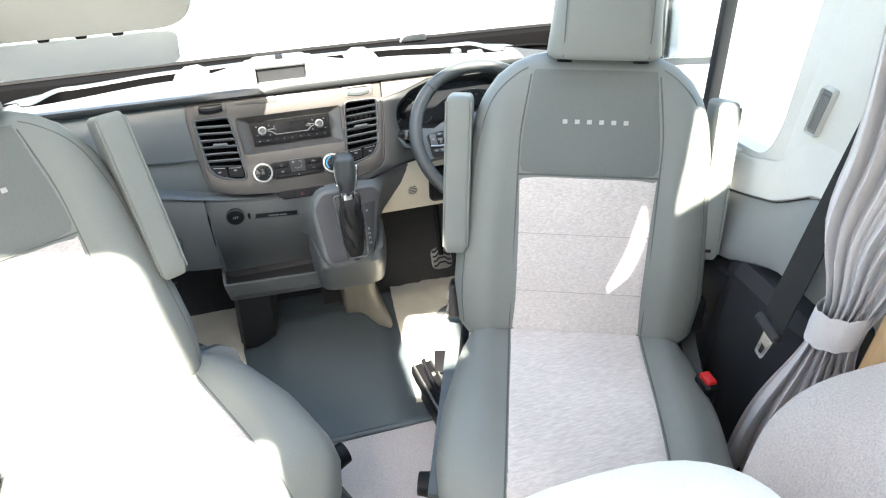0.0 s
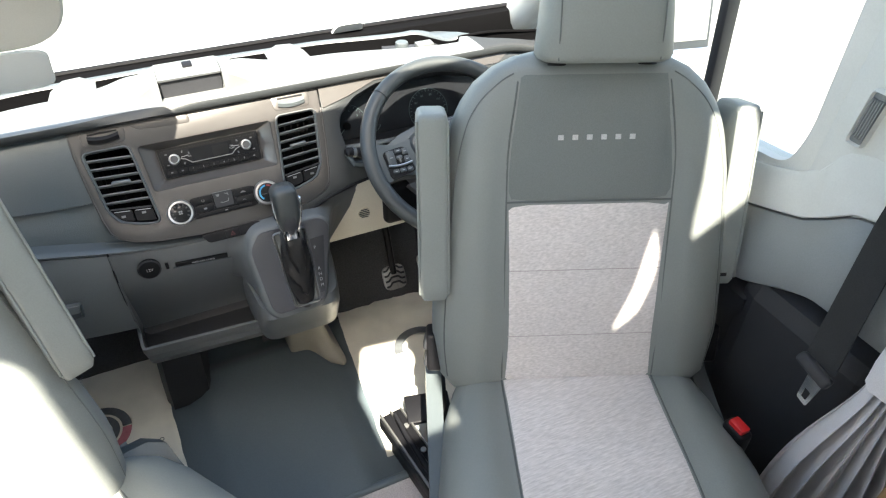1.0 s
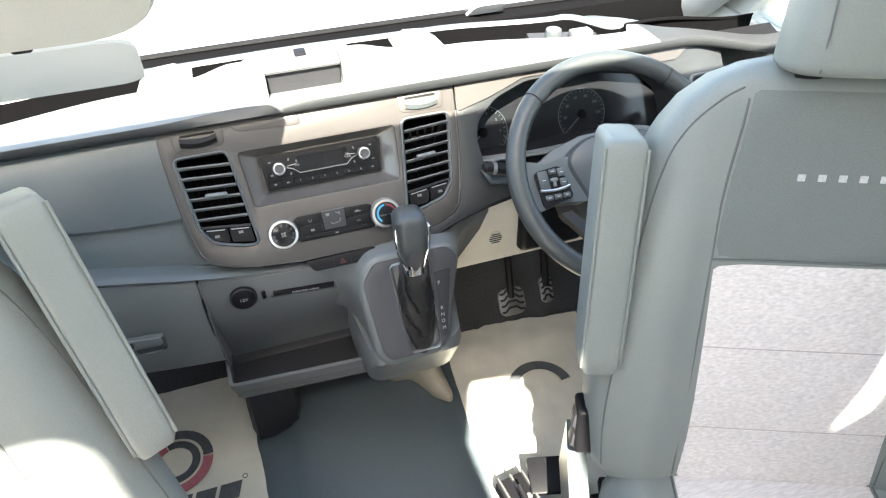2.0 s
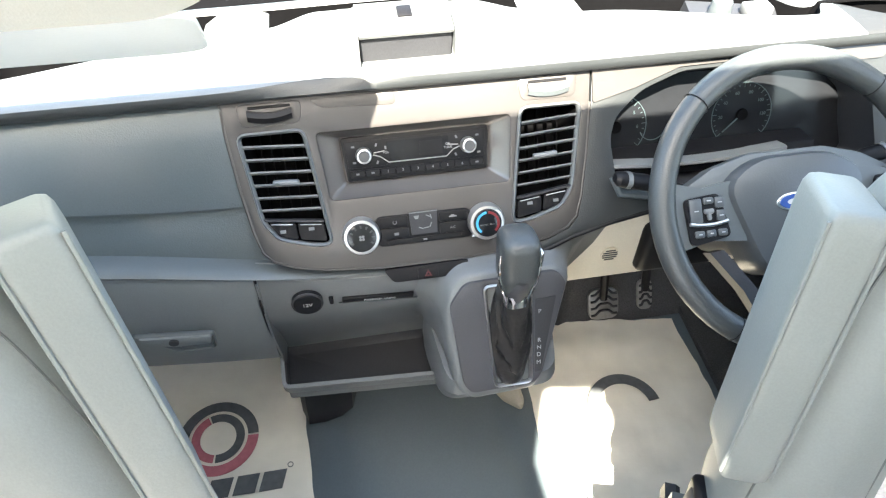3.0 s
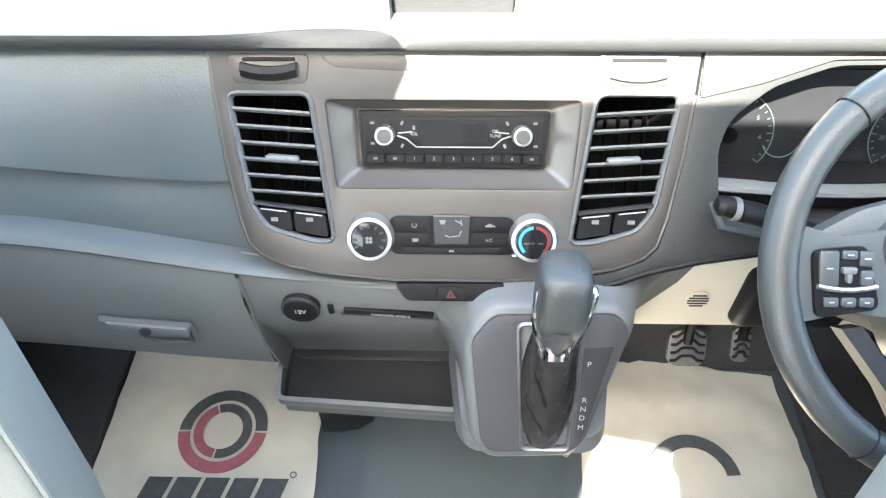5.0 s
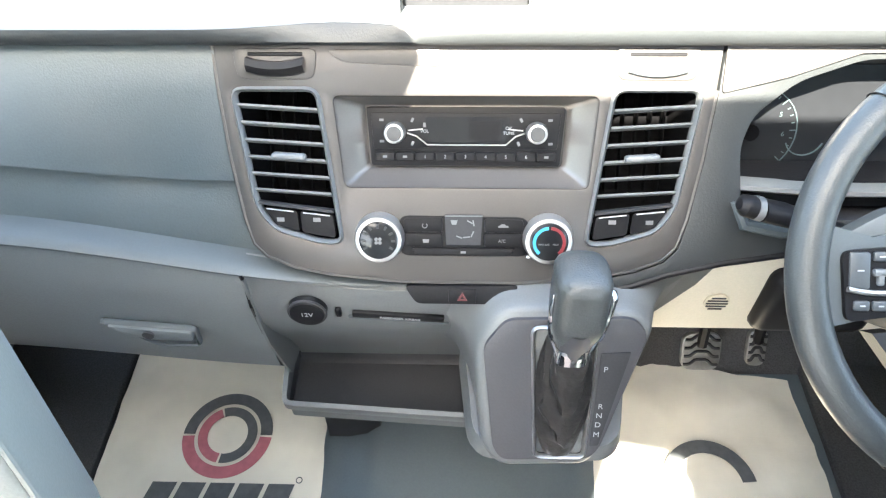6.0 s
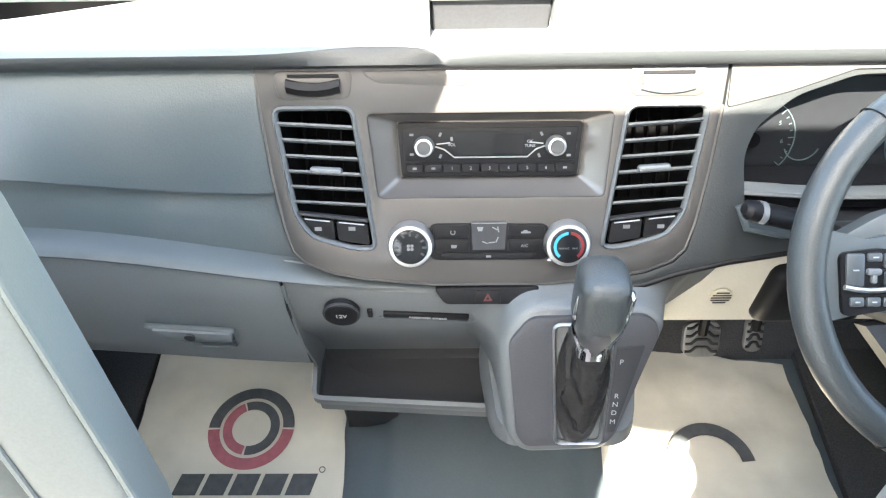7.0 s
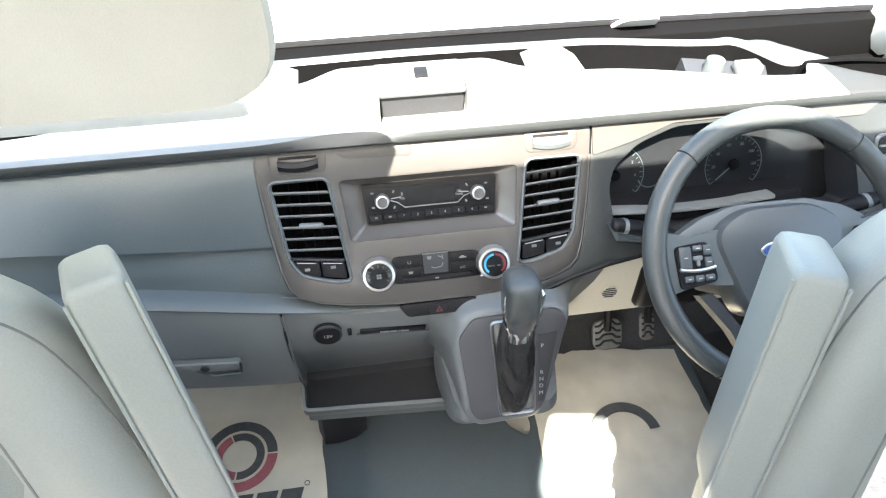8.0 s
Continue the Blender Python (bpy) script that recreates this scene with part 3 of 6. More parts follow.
# lidded tray on the dash top
tray = part("top_compartment", loft([[(-0.112, 1.352, 0.755), (0.112, 1.352, 0.755), (0.10, 1.445, 0.755), (-0.10, 1.445, 0.755)],
                                     [(-0.078, 1.362, 0.782), (0.078, 1.362, 0.782), (0.085, 1.436, 0.776), (-0.085, 1.436, 0.776)],
                                     [(-0.066, 1.376, 0.793), (0.066, 1.376, 0.792), (0.076, 1.420, 0.789), (-0.076, 1.420, 0.789)]]), SOFT_TOP, dash, "raised compartment on the dash top")
for sx in (-1, 1):
    rings = []
    for k in range(9):
        t = k / 8
        u = 0.057 + 0.060 * t
        h = 0.047 * (1 - t) ** 0.85
        rings.append([(sx * u, 1.336 + 0.012 * t, 0.752), (sx * u, 1.3375 + 0.012 * t, 0.754 + h * 0.86), (sx * u, 1.342 + 0.012 * t, 0.755 + h * 0.96), (sx * u, 1.352 + 0.010 * t, 0.755 + h), (sx * u, 1.405, 0.756 + h * 0.92), (sx * u, 1.41, 0.752)])
    part("cheek", loft(rings), SOFT_TOP, tray)
part("lid", loft([[(-0.056, 1.346, 0.790), (0.056, 1.346, 0.790), (0.056, 1.344, 0.7945), (-0.056, 1.344, 0.7945)],
                  [(-0.056, 1.385, 0.797), (0.056, 1.385, 0.797), (0.056, 1.385, 0.802), (-0.056, 1.385, 0.802)],
                  [(-0.056, 1.418, 0.790), (0.056, 1.418, 0.790), (0.056, 1.418, 0.795), (-0.056, 1.418, 0.795)]]), SOFT_TOP, tray)
part("latch", rbox((0.018, 0.02, 0.006), 0.002, 2, (0.002, 1.382, 0.8005), Euler((radians(10), 0, 0)).to_matrix()), BLACK, tray, "black latch recess")
part("front_wall", rbox((0.112, 0.006, 0.034), 0.002, 1, (0, 1.354, 0.771)), CHARCOAL, tray)

# centre panel
PANEL_OUT = [(-0.227, 0.041), (0.227, 0.041), (0.225, 0.0), (0.219, -0.065), (0.211, -0.120), (0.204, -0.147), (0.192, -0.160), (0.165, -0.171), (0.13, -0.178),
             (0.056, -0.185), (-0.056, -0.185), (-0.13, -0.178), (-0.165, -0.171), (-0.192, -0.160), (-0.204, -0.147), (-0.211, -0.120), (-0.219, -0.065), (-0.225, 0.0)]
VENT = round_poly([(-0.213, 0.001), (-0.134, 0.001), (-0.1165, -0.146), (-0.140, -0.145), (-0.183, -0.132), (-0.199, -0.108)], 0.011)
VENT_R = [(-u, v) for u, v in VENT]
RECESS = round_poly([(-0.120, -0.006), (0.121, -0.006), (0.116, -0.090), (-0.112, -0.090)], 0.006)
centre = part("centre_panel", prism(PANEL_OUT, (VENT, VENT_R, RECESS), 0.0, -0.012, 0.0028), TAUPE, dash, "taupe metallic centre panel", place=PANEL)
part("panel_edge", tube([PANEL @ Vector((u, v, -0.002)) for u, v in PANEL_OUT[2:] + PANEL_OUT[:1]], 0.0022, 6), TAUPE, centre)
inner = round_poly([(-0.0945, -0.0155), (0.0965, -0.0155), (0.0935, -0.0735), (-0.0915, -0.0735)], 0.004)
# Recess walls are lightened against the panel to imitate reflected light.
part("radio_recess", loft([[(p[0], p[1], 0.0) for p in RECESS], [(p[0] * 0.985, p[1] * 0.985 - 0.0006, -0.003) for p in RECESS], [(p[0], p[1], -0.022) for p in inner]], False), SATIN, centre, place=PANEL)
part("recess_back", prism(shrink(inner, -0.004), (), -0.023, -0.026), TAUPE, centre, place=PANEL)
for sx in (-1, 1):
    base = VENT if sx < 0 else VENT_R
    v = part("air_vent", plate_frame(shrink(base, -0.002), shrink(base, 0.003), 0.003, -0.006), SLAT, dash, "grey-framed air vent with slats", place=PANEL)
    part("vent_duct", loft([[(p[0], p[1], -0.004) for p in shrink(base, 0.001)], [(p[0] * 0.98, p[1], -0.06) for p in shrink(base, 0.004)], [(sx * 0.165, -0.06, -0.0605)] * len(base)], False), VOID, v, place=PANEL)

    def edge_u(vv, side):
        """The vent's edge at height vv: 0 the outer, 1 the inner."""
        inner_u = 0.134 - 0.0175 * (-vv / 0.146)
        outer_u = 0.213 - 0.014 * (-vv / 0.108)
        return inner_u if side else outer_u

    for k in range(6):
        vo = -0.013 - 0.0158 * k
        a, b = edge_u(vo, 0) - 0.003, edge_u(vo, 1) + 0.003
        dv = -0.0045
        bm = loft([[(sx * a, vo + 0.0011, 0.0), (sx * a, vo - 0.0011, 0.0), (sx * a, vo - 0.0042, -0.006), (sx * a, vo - 0.0022, -0.006)],
                   [(sx * b, vo + dv + 0.0011, 0.0), (sx * b, vo + dv - 0.0011, 0.0), (sx * b, vo + dv - 0.0042, -0.006), (sx * b, vo + dv - 0.0022, -0.006)]])
        part("slat", bm, SLAT, v, place=PANEL)
    for k in range(5):
        u = 0.140 + 0.013 * k
        part("inner_slat", rbox((0.0015, 0.098, 0.012), 0, 1, (sx * u, -0.052, -0.044)), VOID, v, place=PANEL)
    part("tab", rbox((0.032, 0.007, 0.010), 0.003, 3, (sx * 0.163, -0.0605, 0.003), Euler((0, 0, sx * 0.06)).to_matrix()), SLAT, v, "grey adjusting tab", place=PANEL)
    part("divider", loft([[(sx * 0.199, -0.1035, 0.001), (sx * 0.1245, -0.1125, 0.001), (sx * 0.1245, -0.1155, 0.001), (sx * 0.198, -0.1065, 0.001)],
                          [(sx * 0.199, -0.1035, -0.006), (sx * 0.1245, -0.1125, -0.006), (sx * 0.1245, -0.1155, -0.006), (sx * 0.198, -0.1065, -0.006)]]), CHARCOAL, v, place=PANEL)
    for quad, bar in (([(0.192, -0.110), (0.160, -0.1135), (0.1585, -0.134), (0.181, -0.1275)], 0.176), ([(0.157, -0.114), (0.1255, -0.1175), (0.1235, -0.140), (0.1555, -0.1345)], 0.141)):
        q = round_poly([(sx * a, b) for a, b in quad], 0.003)
        bt = part("switch", prism(q, (), 0.0005, -0.006), BLACK, v, place=PANEL)
        part("switch_mark", rbox((0.026, 0.0012, 0.0006), 0, 1, (sx * bar, -0.1125 - (0.176 - bar) * 0.11, 0.0012), Euler((0, 0, sx * 0.11)).to_matrix()), WHITEINK, bt, place=PANEL)
        part("switch_icon", rbox((0.007, 0.004, 0.0004), 0, 1, (sx * bar, -0.122, 0.0009)), ICON, bt, place=PANEL)
    # small pull-out holders above the vents
    h = part("holder_recess", prism(round_poly([(sx * 0.209, 0.036), (sx * 0.132, 0.036), (sx * 0.136, 0.009), (sx * 0.205, 0.009)], 0.008), (), 0.0012, -0.004, 0.0008), TAUPE, dash, place=PANEL)
    # Right lip is paler than the left: sunlight put into its colour.
    part("holder_lip", loft([[(sx * (0.170 + 0.026 * a), 0.022 + y - 0.004 * (1 - a * a), z) for a, y, z in ((t, yy, zz) for t in (-1, -0.6, -0.2, 0.2, 0.6, 1))] for yy, zz in
                             ((0.007, 0.001), (0.006, 0.006), (0.0, 0.009), (-0.006, 0.005), (-0.007, 0.001))], False, False), STRIP if sx > 0 else BLACK, h, "finger lip", place=PANEL)
    part("holder_slot", rbox((0.050, 0.004, 0.003), 0.001, 1, (sx * 0.170, 0.031, 0.0005)), BLACK, h, place=PANEL)
part("band_insert", prism(round_poly([(-0.125, 0.035), (-0.02, 0.036), (-0.02, 0.020), (-0.11, 0.024)], 0.008), (), 0.0010, -0.003, 0.0005), TAUPE, centre, place=PANEL)

# climate controls
cl = part("climate_panel", prism(round_poly([(-0.062, -0.117), (0.062, -0.118), (0.064, -0.157), (-0.062, -0.157)], 0.01), (), 0.002, -0.006, 0.001), BLACK, dash, "black climate switch panel", place=PANEL)
for quad in ([(-0.057, -0.119), (-0.020, -0.118), (-0.020, -0.1325), (-0.057, -0.1325)], [(-0.057, -0.134), (-0.020, -0.134), (-0.020, -0.1475), (-0.055, -0.1475)],
             [(0.020, -0.119), (0.057, -0.120), (0.057, -0.1325), (0.020, -0.1325)], [(0.020, -0.134), (0.057, -0.134), (0.055, -0.1475), (0.020, -0.1475)], [(-0.05, -0.149), (0.05, -0.149), (0.045, -0.156), (-0.045, -0.156)]):
    part("button", prism(round_poly(quad, 0.003), (), 0.0034, 0.001, 0.0006), BLACK, cl, place=PANEL)
part("display", prism([(-0.018, -0.1155), (0.018, -0.1155), (0.0165, -0.145), (-0.0165, -0.145)], (), 0.0040, 0.001), CHARCOAL, cl, "grey airflow display", place=PANEL)
part("display_edge", rbox((0.036, 0.0012, 0.0006), 0, 1, (0, -0.1162, 0.0042)), SLAT, cl, place=PANEL)
part("icon", arc_band(0.0018, 0.0027, -230, 50, 0.0003, 0.0), ICON, cl, place=at(PANEL, -0.037, -0.126, 0.0036))
part("icon", prism([(-0.0026, -0.002), (0.0026, -0.002), (0.0032, 0.0014), (-0.0032, 0.0014)], (), 0.0003, 0.0), ICON, cl, place=at(PANEL, -0.036, -0.141, 0.0036))
part("icon", prism([(-0.005, -0.0014), (0.005, -0.0014), (0.0046, 0.0004), (0.0022, 0.0006), (0.001, 0.002), (-0.002, 0.002), (-0.0035, 0.0005), (-0.005, 0.0002)], (), 0.0003, 0.0), ICON, cl, place=at(PANEL, 0.038, -0.126, 0.0036))
part("icon", prism([(-0.002, -0.0022), (0.002, -0.0022), (0.0034, 0.0022), (-0.0034, 0.0022)], (), 0.0003, 0.0), ICON, cl, place=at(PANEL, -0.009, -0.1225, 0.0041))
for u, v, w, h, a in ((0.006, -0.122, 0.006, 0.0012, -0.5), (0.0095, -0.123, 0.0012, 0.006, 0.2), (-0.004, -0.137, 0.006, 0.0012, -0.4), (0.003, -0.137, 0.007, 0.0012, 0.1), (0.0085, -0.134, 0.0012, 0.006, -0.4)):
    part("icon_stroke", rbox((w, h, 0.0003), 0, 1, (u, v, 0.0042), Euler((0, 0, a)).to_matrix()), ICON, cl, place=PANEL)
part("icon", rbox((0.005, 0.0022, 0.0003), 0, 1, (0.0, -0.1525, 0.0036)), ICON, cl, place=PANEL)
lettering("A/C", 0.0045, ICON, at(PANEL, 0.037, -0.141, 0.0037), cl)
for sx in (-1, 1):
    c = at(PANEL, sx * 0.0805, -0.138, 0.0)
    kn = part("control_knob", disc(0.0245, 0.014, 40, 0.0225), SILVER, dash, "satin silver rotary knob", place=c)
    part("knob_face", disc(0.0186, 0.0162, 36, 0.0186), GLOSS, kn, "gloss black knob face", place=c)
    if sx > 0:
        part("cold_arc", arc_band(0.0125, 0.0155, 95, 230, 0.0168, 0.0160), BLUE, kn, "blue arc", place=c)
        part("hot_arc", arc_band(0.0125, 0.0155, -50, 85, 0.0168, 0.0160), DULLRED, kn, "red arc", place=c)
        part("pointer", rbox((0.005, 0.003, 0.004), 0.001, 1, (-0.0185, -0.0165, 0.010)), CHROME, kn, place=c)
        lettering("MAX A/C", 0.0026, ICON, at(c, -0.005, -0.002, 0.0166), kn)
        lettering("MAX", 0.0026, ICON, at(c, 0.006, -0.002, 0.0166), kn)
    else:
        for k in range(9):
            a = radians(-30 + 30 * k)
            part("tick", rbox((0.0022, 0.004, 0.0005), 0, 1, (0.0142 * math.cos(a), 0.0142 * math.sin(a), 0.0166), Euler((0, 0, a + math.pi / 2)).to_matrix()), FASCIA, kn, place=c)
        for k in range(4):
            a = math.pi / 4 + k * math.pi / 2
            part("fan_blade", disc(0.0017, 0.0006, 10), ICON, kn, place=at(c, 0.0025 * math.cos(a), 0.0025 * math.sin(a), 0.0162))

# hazard switch strip
hz = part("hazard_strip", prism(round_poly([(-0.058, -0.188), (0.056, -0.187), (0.038, -0.2065), (-0.046, -0.2065)], 0.006), (), 0.004, -0.02, 0.001), BLACK, dash, "dark hazard switch strip", place=PANEL)
hb = part("hazard_switch", prism(round_poly([(-0.014, -0.190), (0.013, -0.190), (0.013, -0.205), (-0.014, -0.205)], 0.002), (), 0.0055, 0.002, 0.0006), BLACK, hz, place=PANEL)
part("triangle", prism([(-0.0055, -0.202), (0.0045, -0.202), (-0.0005, -0.193)], ([(-0.0025, -0.2004), (0.0015, -0.2004), (-0.0005, -0.1968)],), 0.0060, 0.0052), HAZARD, hb, "red hazard triangle", place=PANEL)

# passenger side: upper pad, pale strip, glovebox
def strip_z(x):
    """Height of the pale strip's middle along the dash."""
    ax = abs(x)
    return 0.532 + 0.070 * smooth01((ax - 0.06) / 0.44)


def swept(xs, prof):
    """A skin along x: prof(x) gives its (y, z) points."""
    return loft([[(x, y, z) for y, z in prof(x)] for x in xs], False, False)


XL = [-0.84 + (0.84 - 0.229) * k / 24 for k in range(25)]


def upper_prof(x):
    e, sz = end_in(x), strip_z(x)
    d = 0.020 * smooth01((x + 0.62) / 0.40)
    w = 1 - smooth01((x + 0.50) / 0.25)
    low_z = 0.600 + 0.025 * (sz - 0.532) / 0.07
    return [(p - e, z) for p, z in ((1.330, 0.7375), (1.320, 0.7315), (1.303 - 0.012 * w, 0.700 + 0.002 * w), (1.286 - 0.4 * d - 0.017 * w, 0.668 - 0.7 * d + 0.010 * w), (1.2745 - 0.62 * d - 0.017 * w, 0.6465 - d + 0.017 * w), (1.2805 - 0.62 * d - 0.014 * w, 0.6425 - d + 0.016 * w), (1.2785 - 0.62 * d - 0.016 * w, 0.636 - d + 0.014 * w), (1.2570 - 0.3 * d - 0.007 * w, low_z - 0.2 * d), (1.238 - 0.1 * d, sz + 0.0035), (1.232, sz - 0.006))]


def upper_glove():
    rings = []
    for k in range(25):
        ring = []
        for i in range(10):
            x = XL[k]
            y, z = upper_prof(x)[i]
            v = (z - 0.703) / 0.844
            edge = wtab([(-0.18, 0.172), (-0.165, 0.190), (-0.15, 0.203), (-0.12, 0.211), (-0.065, 0.219), (0.0, 0.225), (0.046, 0.227)], v)
            xx = -0.84 + (0.84 - edge + 0.001) * k / 24
            y, z = upper_prof(xx)[i]
            ring.append((xx, y, z))
        rings.append(ring)
    return loft(rings, False, False)


part("upper_glove_panel", upper_glove(), DASH, dash, "blue-grey upper glovebox panel")
XS = [-0.84 + (0.84 + 0.06) * k / 46 for k in range(47)]


def strip_prof(x):
    k = 1 - 0.75 * smooth01((x + 0.26) / 0.20)
    e, z = end_in(x), strip_z(x)
    return [(1.240 - e, z + 0.0035 * k), (1.218 - e, z + 0.0035 * k), (1.213 - e - 0.004 * k, z + 0.002 * k), (1.210 - e - 0.006 * k, z - 0.001 * k), (1.209 - e - 0.005 * k, z - 0.0035 * k), (1.212 - e, z - 0.0055 * k), (1.235 - e, z - 0.006 * k)]


strip = part("pale_strip", swept(XS, strip_prof), STRIP, dash, "pale grey strip below the glove panel")
for dz in (-0.0062,):
    part("groove", tube([(x, 1.2105 - end_in(x), strip_z(x) + dz * (1 - 0.75 * smooth01((x + 0.26) / 0.20))) for x in XS], 0.0012, 5), BLACK, strip, "dark groove")


def glove_fall(x):
    return 0.048 * smooth01((x + 0.62) / 0.46)


XG = [-0.84 + (0.84 - 0.222) * k / 20 for k in range(21)]
gb = part("glovebox_lid", swept(XG, lambda x: [(1.225 - end_in(x), strip_z(x) - 0.0068), (1.2085 - end_in(x), strip_z(x) - 0.0095), (1.206 - end_in(x), strip_z(x) - 0.018), (1.205 - end_in(x), 0.50), (1.209 - end_in(x), 0.44), (1.215 - end_in(x), 0.405 - glove_fall(x)), (1.224 - end_in(x), 0.387 - glove_fall(x)), (1.26, 0.380 - glove_fall(x)), (1.40, 0.375 - glove_fall(x))]), GLOVE, dash, "mid-grey glovebox lid")
GH = basis((0, 1.2015, 0.0), (1, 0, 0), (0, 0, 1))
ho = round_poly([(-0.398, 0.473), (-0.292, 0.4595), (-0.295, 0.424), (-0.345, 0.424), (-0.366, 0.445)], 0.007)
part("handle_recess", plate_frame(ho, shrink(ho, 0.004), 0.0025, -0.004), STRIP, gb, "recess rim round the catch", place=GH)
gh = part("glovebox_handle", prism(round_poly([(-0.388, 0.4695), (-0.297, 0.4575), (-0.299, 0.441), (-0.345, 0.443), (-0.368, 0.450)], 0.005), (), 0.0055, -0.004, 0.0015), GLOVE, gb, "grey glovebox catch with lock", place=GH)
part("pull", prism(round_poly([(-0.342, 0.440), (-0.300, 0.439), (-0.301, 0.428), (-0.338, 0.428)], 0.004), (), 0.0012, -0.004, 0.0006), STRIP, gh, place=GH)
part("lock", disc(0.0065, 0.003, 20), CHARCOAL, gh, place=at(GH, -0.345, 0.4555, 0.0052))

# lower centre with tray
XC = [-0.219 + (0.24) * k / 12 for k in range(13)]
low = part("lower_centre", swept(XC, lambda x: [(1.230, strip_z(x) + 0.004), (1.2085, strip_z(x) - 0.008), (1.205, 0.50), (1.208, 0.465), (1.218, 0.435), (1.236, 0.395), (1.255, 0.355), (1.270, 0.315), (1.276, 0.285), (1.277, 0.262)]), LOWER, dash, "mid-grey lower centre with tray")
part("centre_seam", tube([(-0.2205, 1.2055, 0.552), (-0.2215, 1.203, 0.50), (-0.2215, 1.206, 0.45), (-0.2225, 1.214, 0.41), (-0.2245, 1.226, 0.36)], 0.0022, 6), BLACK, low)
part("centre_side", prism([(1.203, 0.545), (1.202, 0.47), (1.205, 0.42), (1.222, 0.345), (1.230, 0.315), (1.30, 0.29), (1.30, 0.545)], (), 0.0015, -0.0015), LOWER, low, place=basis((-0.2200, 0, 0), (0, 1, 0), (0, 0, 1)))
tr_out = round_poly([(-0.229, 1.285), (-0.226, 1.186), (0.02, 1.172), (0.03, 1.285)], 0.012)
trb = [[(p[0] * 0.95 - 0.005, p[1] + 0.034 if p[1] < 1.25 else p[1], 0.236) for p in tr_out], [(p[0] * 0.97 - 0.003, p[1] + 0.026 if p[1] < 1.25 else p[1], 0.242) for p in tr_out], [(p[0], p[1], 0.300) for p in tr_out],
       [(p[0], p[1], 0.312 + 0.022 * smooth01((p[1] - 1.19) / 0.04)) for p in tr_out]]
ti = shrink(tr_out, 0.006)
trb += [[(p[0], p[1], 0.313 + 0.022 * smooth01((p[1] - 1.19) / 0.04)) for p in ti], [(p[0], p[1], 0.272) for p in ti]]
part("tray", loft(trb), LOWER, low, "open shallow storage tray")
tl = shrink(tr_out, 0.0075)
# Inner skin in charcoal paints the shadow inside the tray.
part("tray_shadow", loft([[(p[0], p[1], 0.303) for p in tl], [(p[0], p[1] + (0.004 if p[1] < 1.2 else -0.004), 0.282) for p in tl], [(p[0] * 0.96, p[1] + (0.010 if p[1] < 1.2 else -0.010), 0.2755) for p in tl], [(p[0] * 0.3 - 0.07, 1.23, 0.2750) for p in tl]], False), CHARCOAL, low, "inside of the tray, shadow put into its colour")
SK = basis((-0.162, 1.2045, 0.4985), (1, 0, 0), (0, 0.03, 1))
so = part("power_socket", disc(0.0205, 0.010, 32, 0.0185), BLACK, low, "round black power socket cover", place=SK)
lettering("12V", 0.0085, WHITEINK, at(SK, 0, 0.0, 0.0102), so)
part("socket_ring", ring_tube([SK @ Vector((0.0195 * math.cos(a), 0.0195 * math.sin(a), 0.007)) for a in (2 * math.pi * k / 28 for k in range(28))], 0.0016, 6), CHARCOAL, so)
part("usb_slot", rbox((0.006, 0.006, 0.014), 0.001, 1, (-0.131, 1.2045, 0.492)), BLACK, low, "small slot")
sl = part("airbag_slot", rbox((0.098, 0.006, 0.010), 0.002, 2, (-0.068, 1.2045, 0.485), Euler((0, radians(5), 0)).to_matrix()), BLACK, low, "black indicator strip")
lettering("PASSENGER AIRBAG", 0.0048, WHITEINK, basis((-0.066, 1.2005, 0.485), (1, 0, -0.087), (0, 0, 1)), sl)
part("slot_rim", rbox((0.108, 0.003, 0.003), 0.001, 1, (-0.068, 1.2045, 0.4775), Euler((0, radians(5), 0)).to_matrix()), STRIP, low)

# gear pod
pod_out = round_poly([(0.010, -0.035), (0.020, 0.004), (0.042, 0.022), (0.168, 0.020), (0.188, 0.0), (0.146, -0.150), (0.132, -0.170), (0.040, -0.174), (0.020, -0.150)], 0.014)
LOWER_DEPTH = [(0.285, 1.276), (0.315, 1.270), (0.355, 1.255), (0.395, 1.236), (0.435, 1.218), (0.465, 1.208), (0.50, 1.205), (0.53, 1.207), (0.56, 1.235)]


def pod_base(u, v):
    """Where the pod's side meets the dash behind it."""
    left, right = smooth01((0.085 - u) / 0.07), smooth01((u - 0.115) / 0.04)
    low = smooth01((-0.13 - v) / 0.04)
    x = u - 0.052 * left * (1 - 0.5 * low) + right * (0.045 + 0.045 * smooth01((v + 0.16) / 0.17))
    z = 0.534 + 0.883 * v - 0.015 * low
    y = wtab(LOWER_DEPTH, z) + 0.008
    return Vector((x, y + (1.247 - y) * right, z))


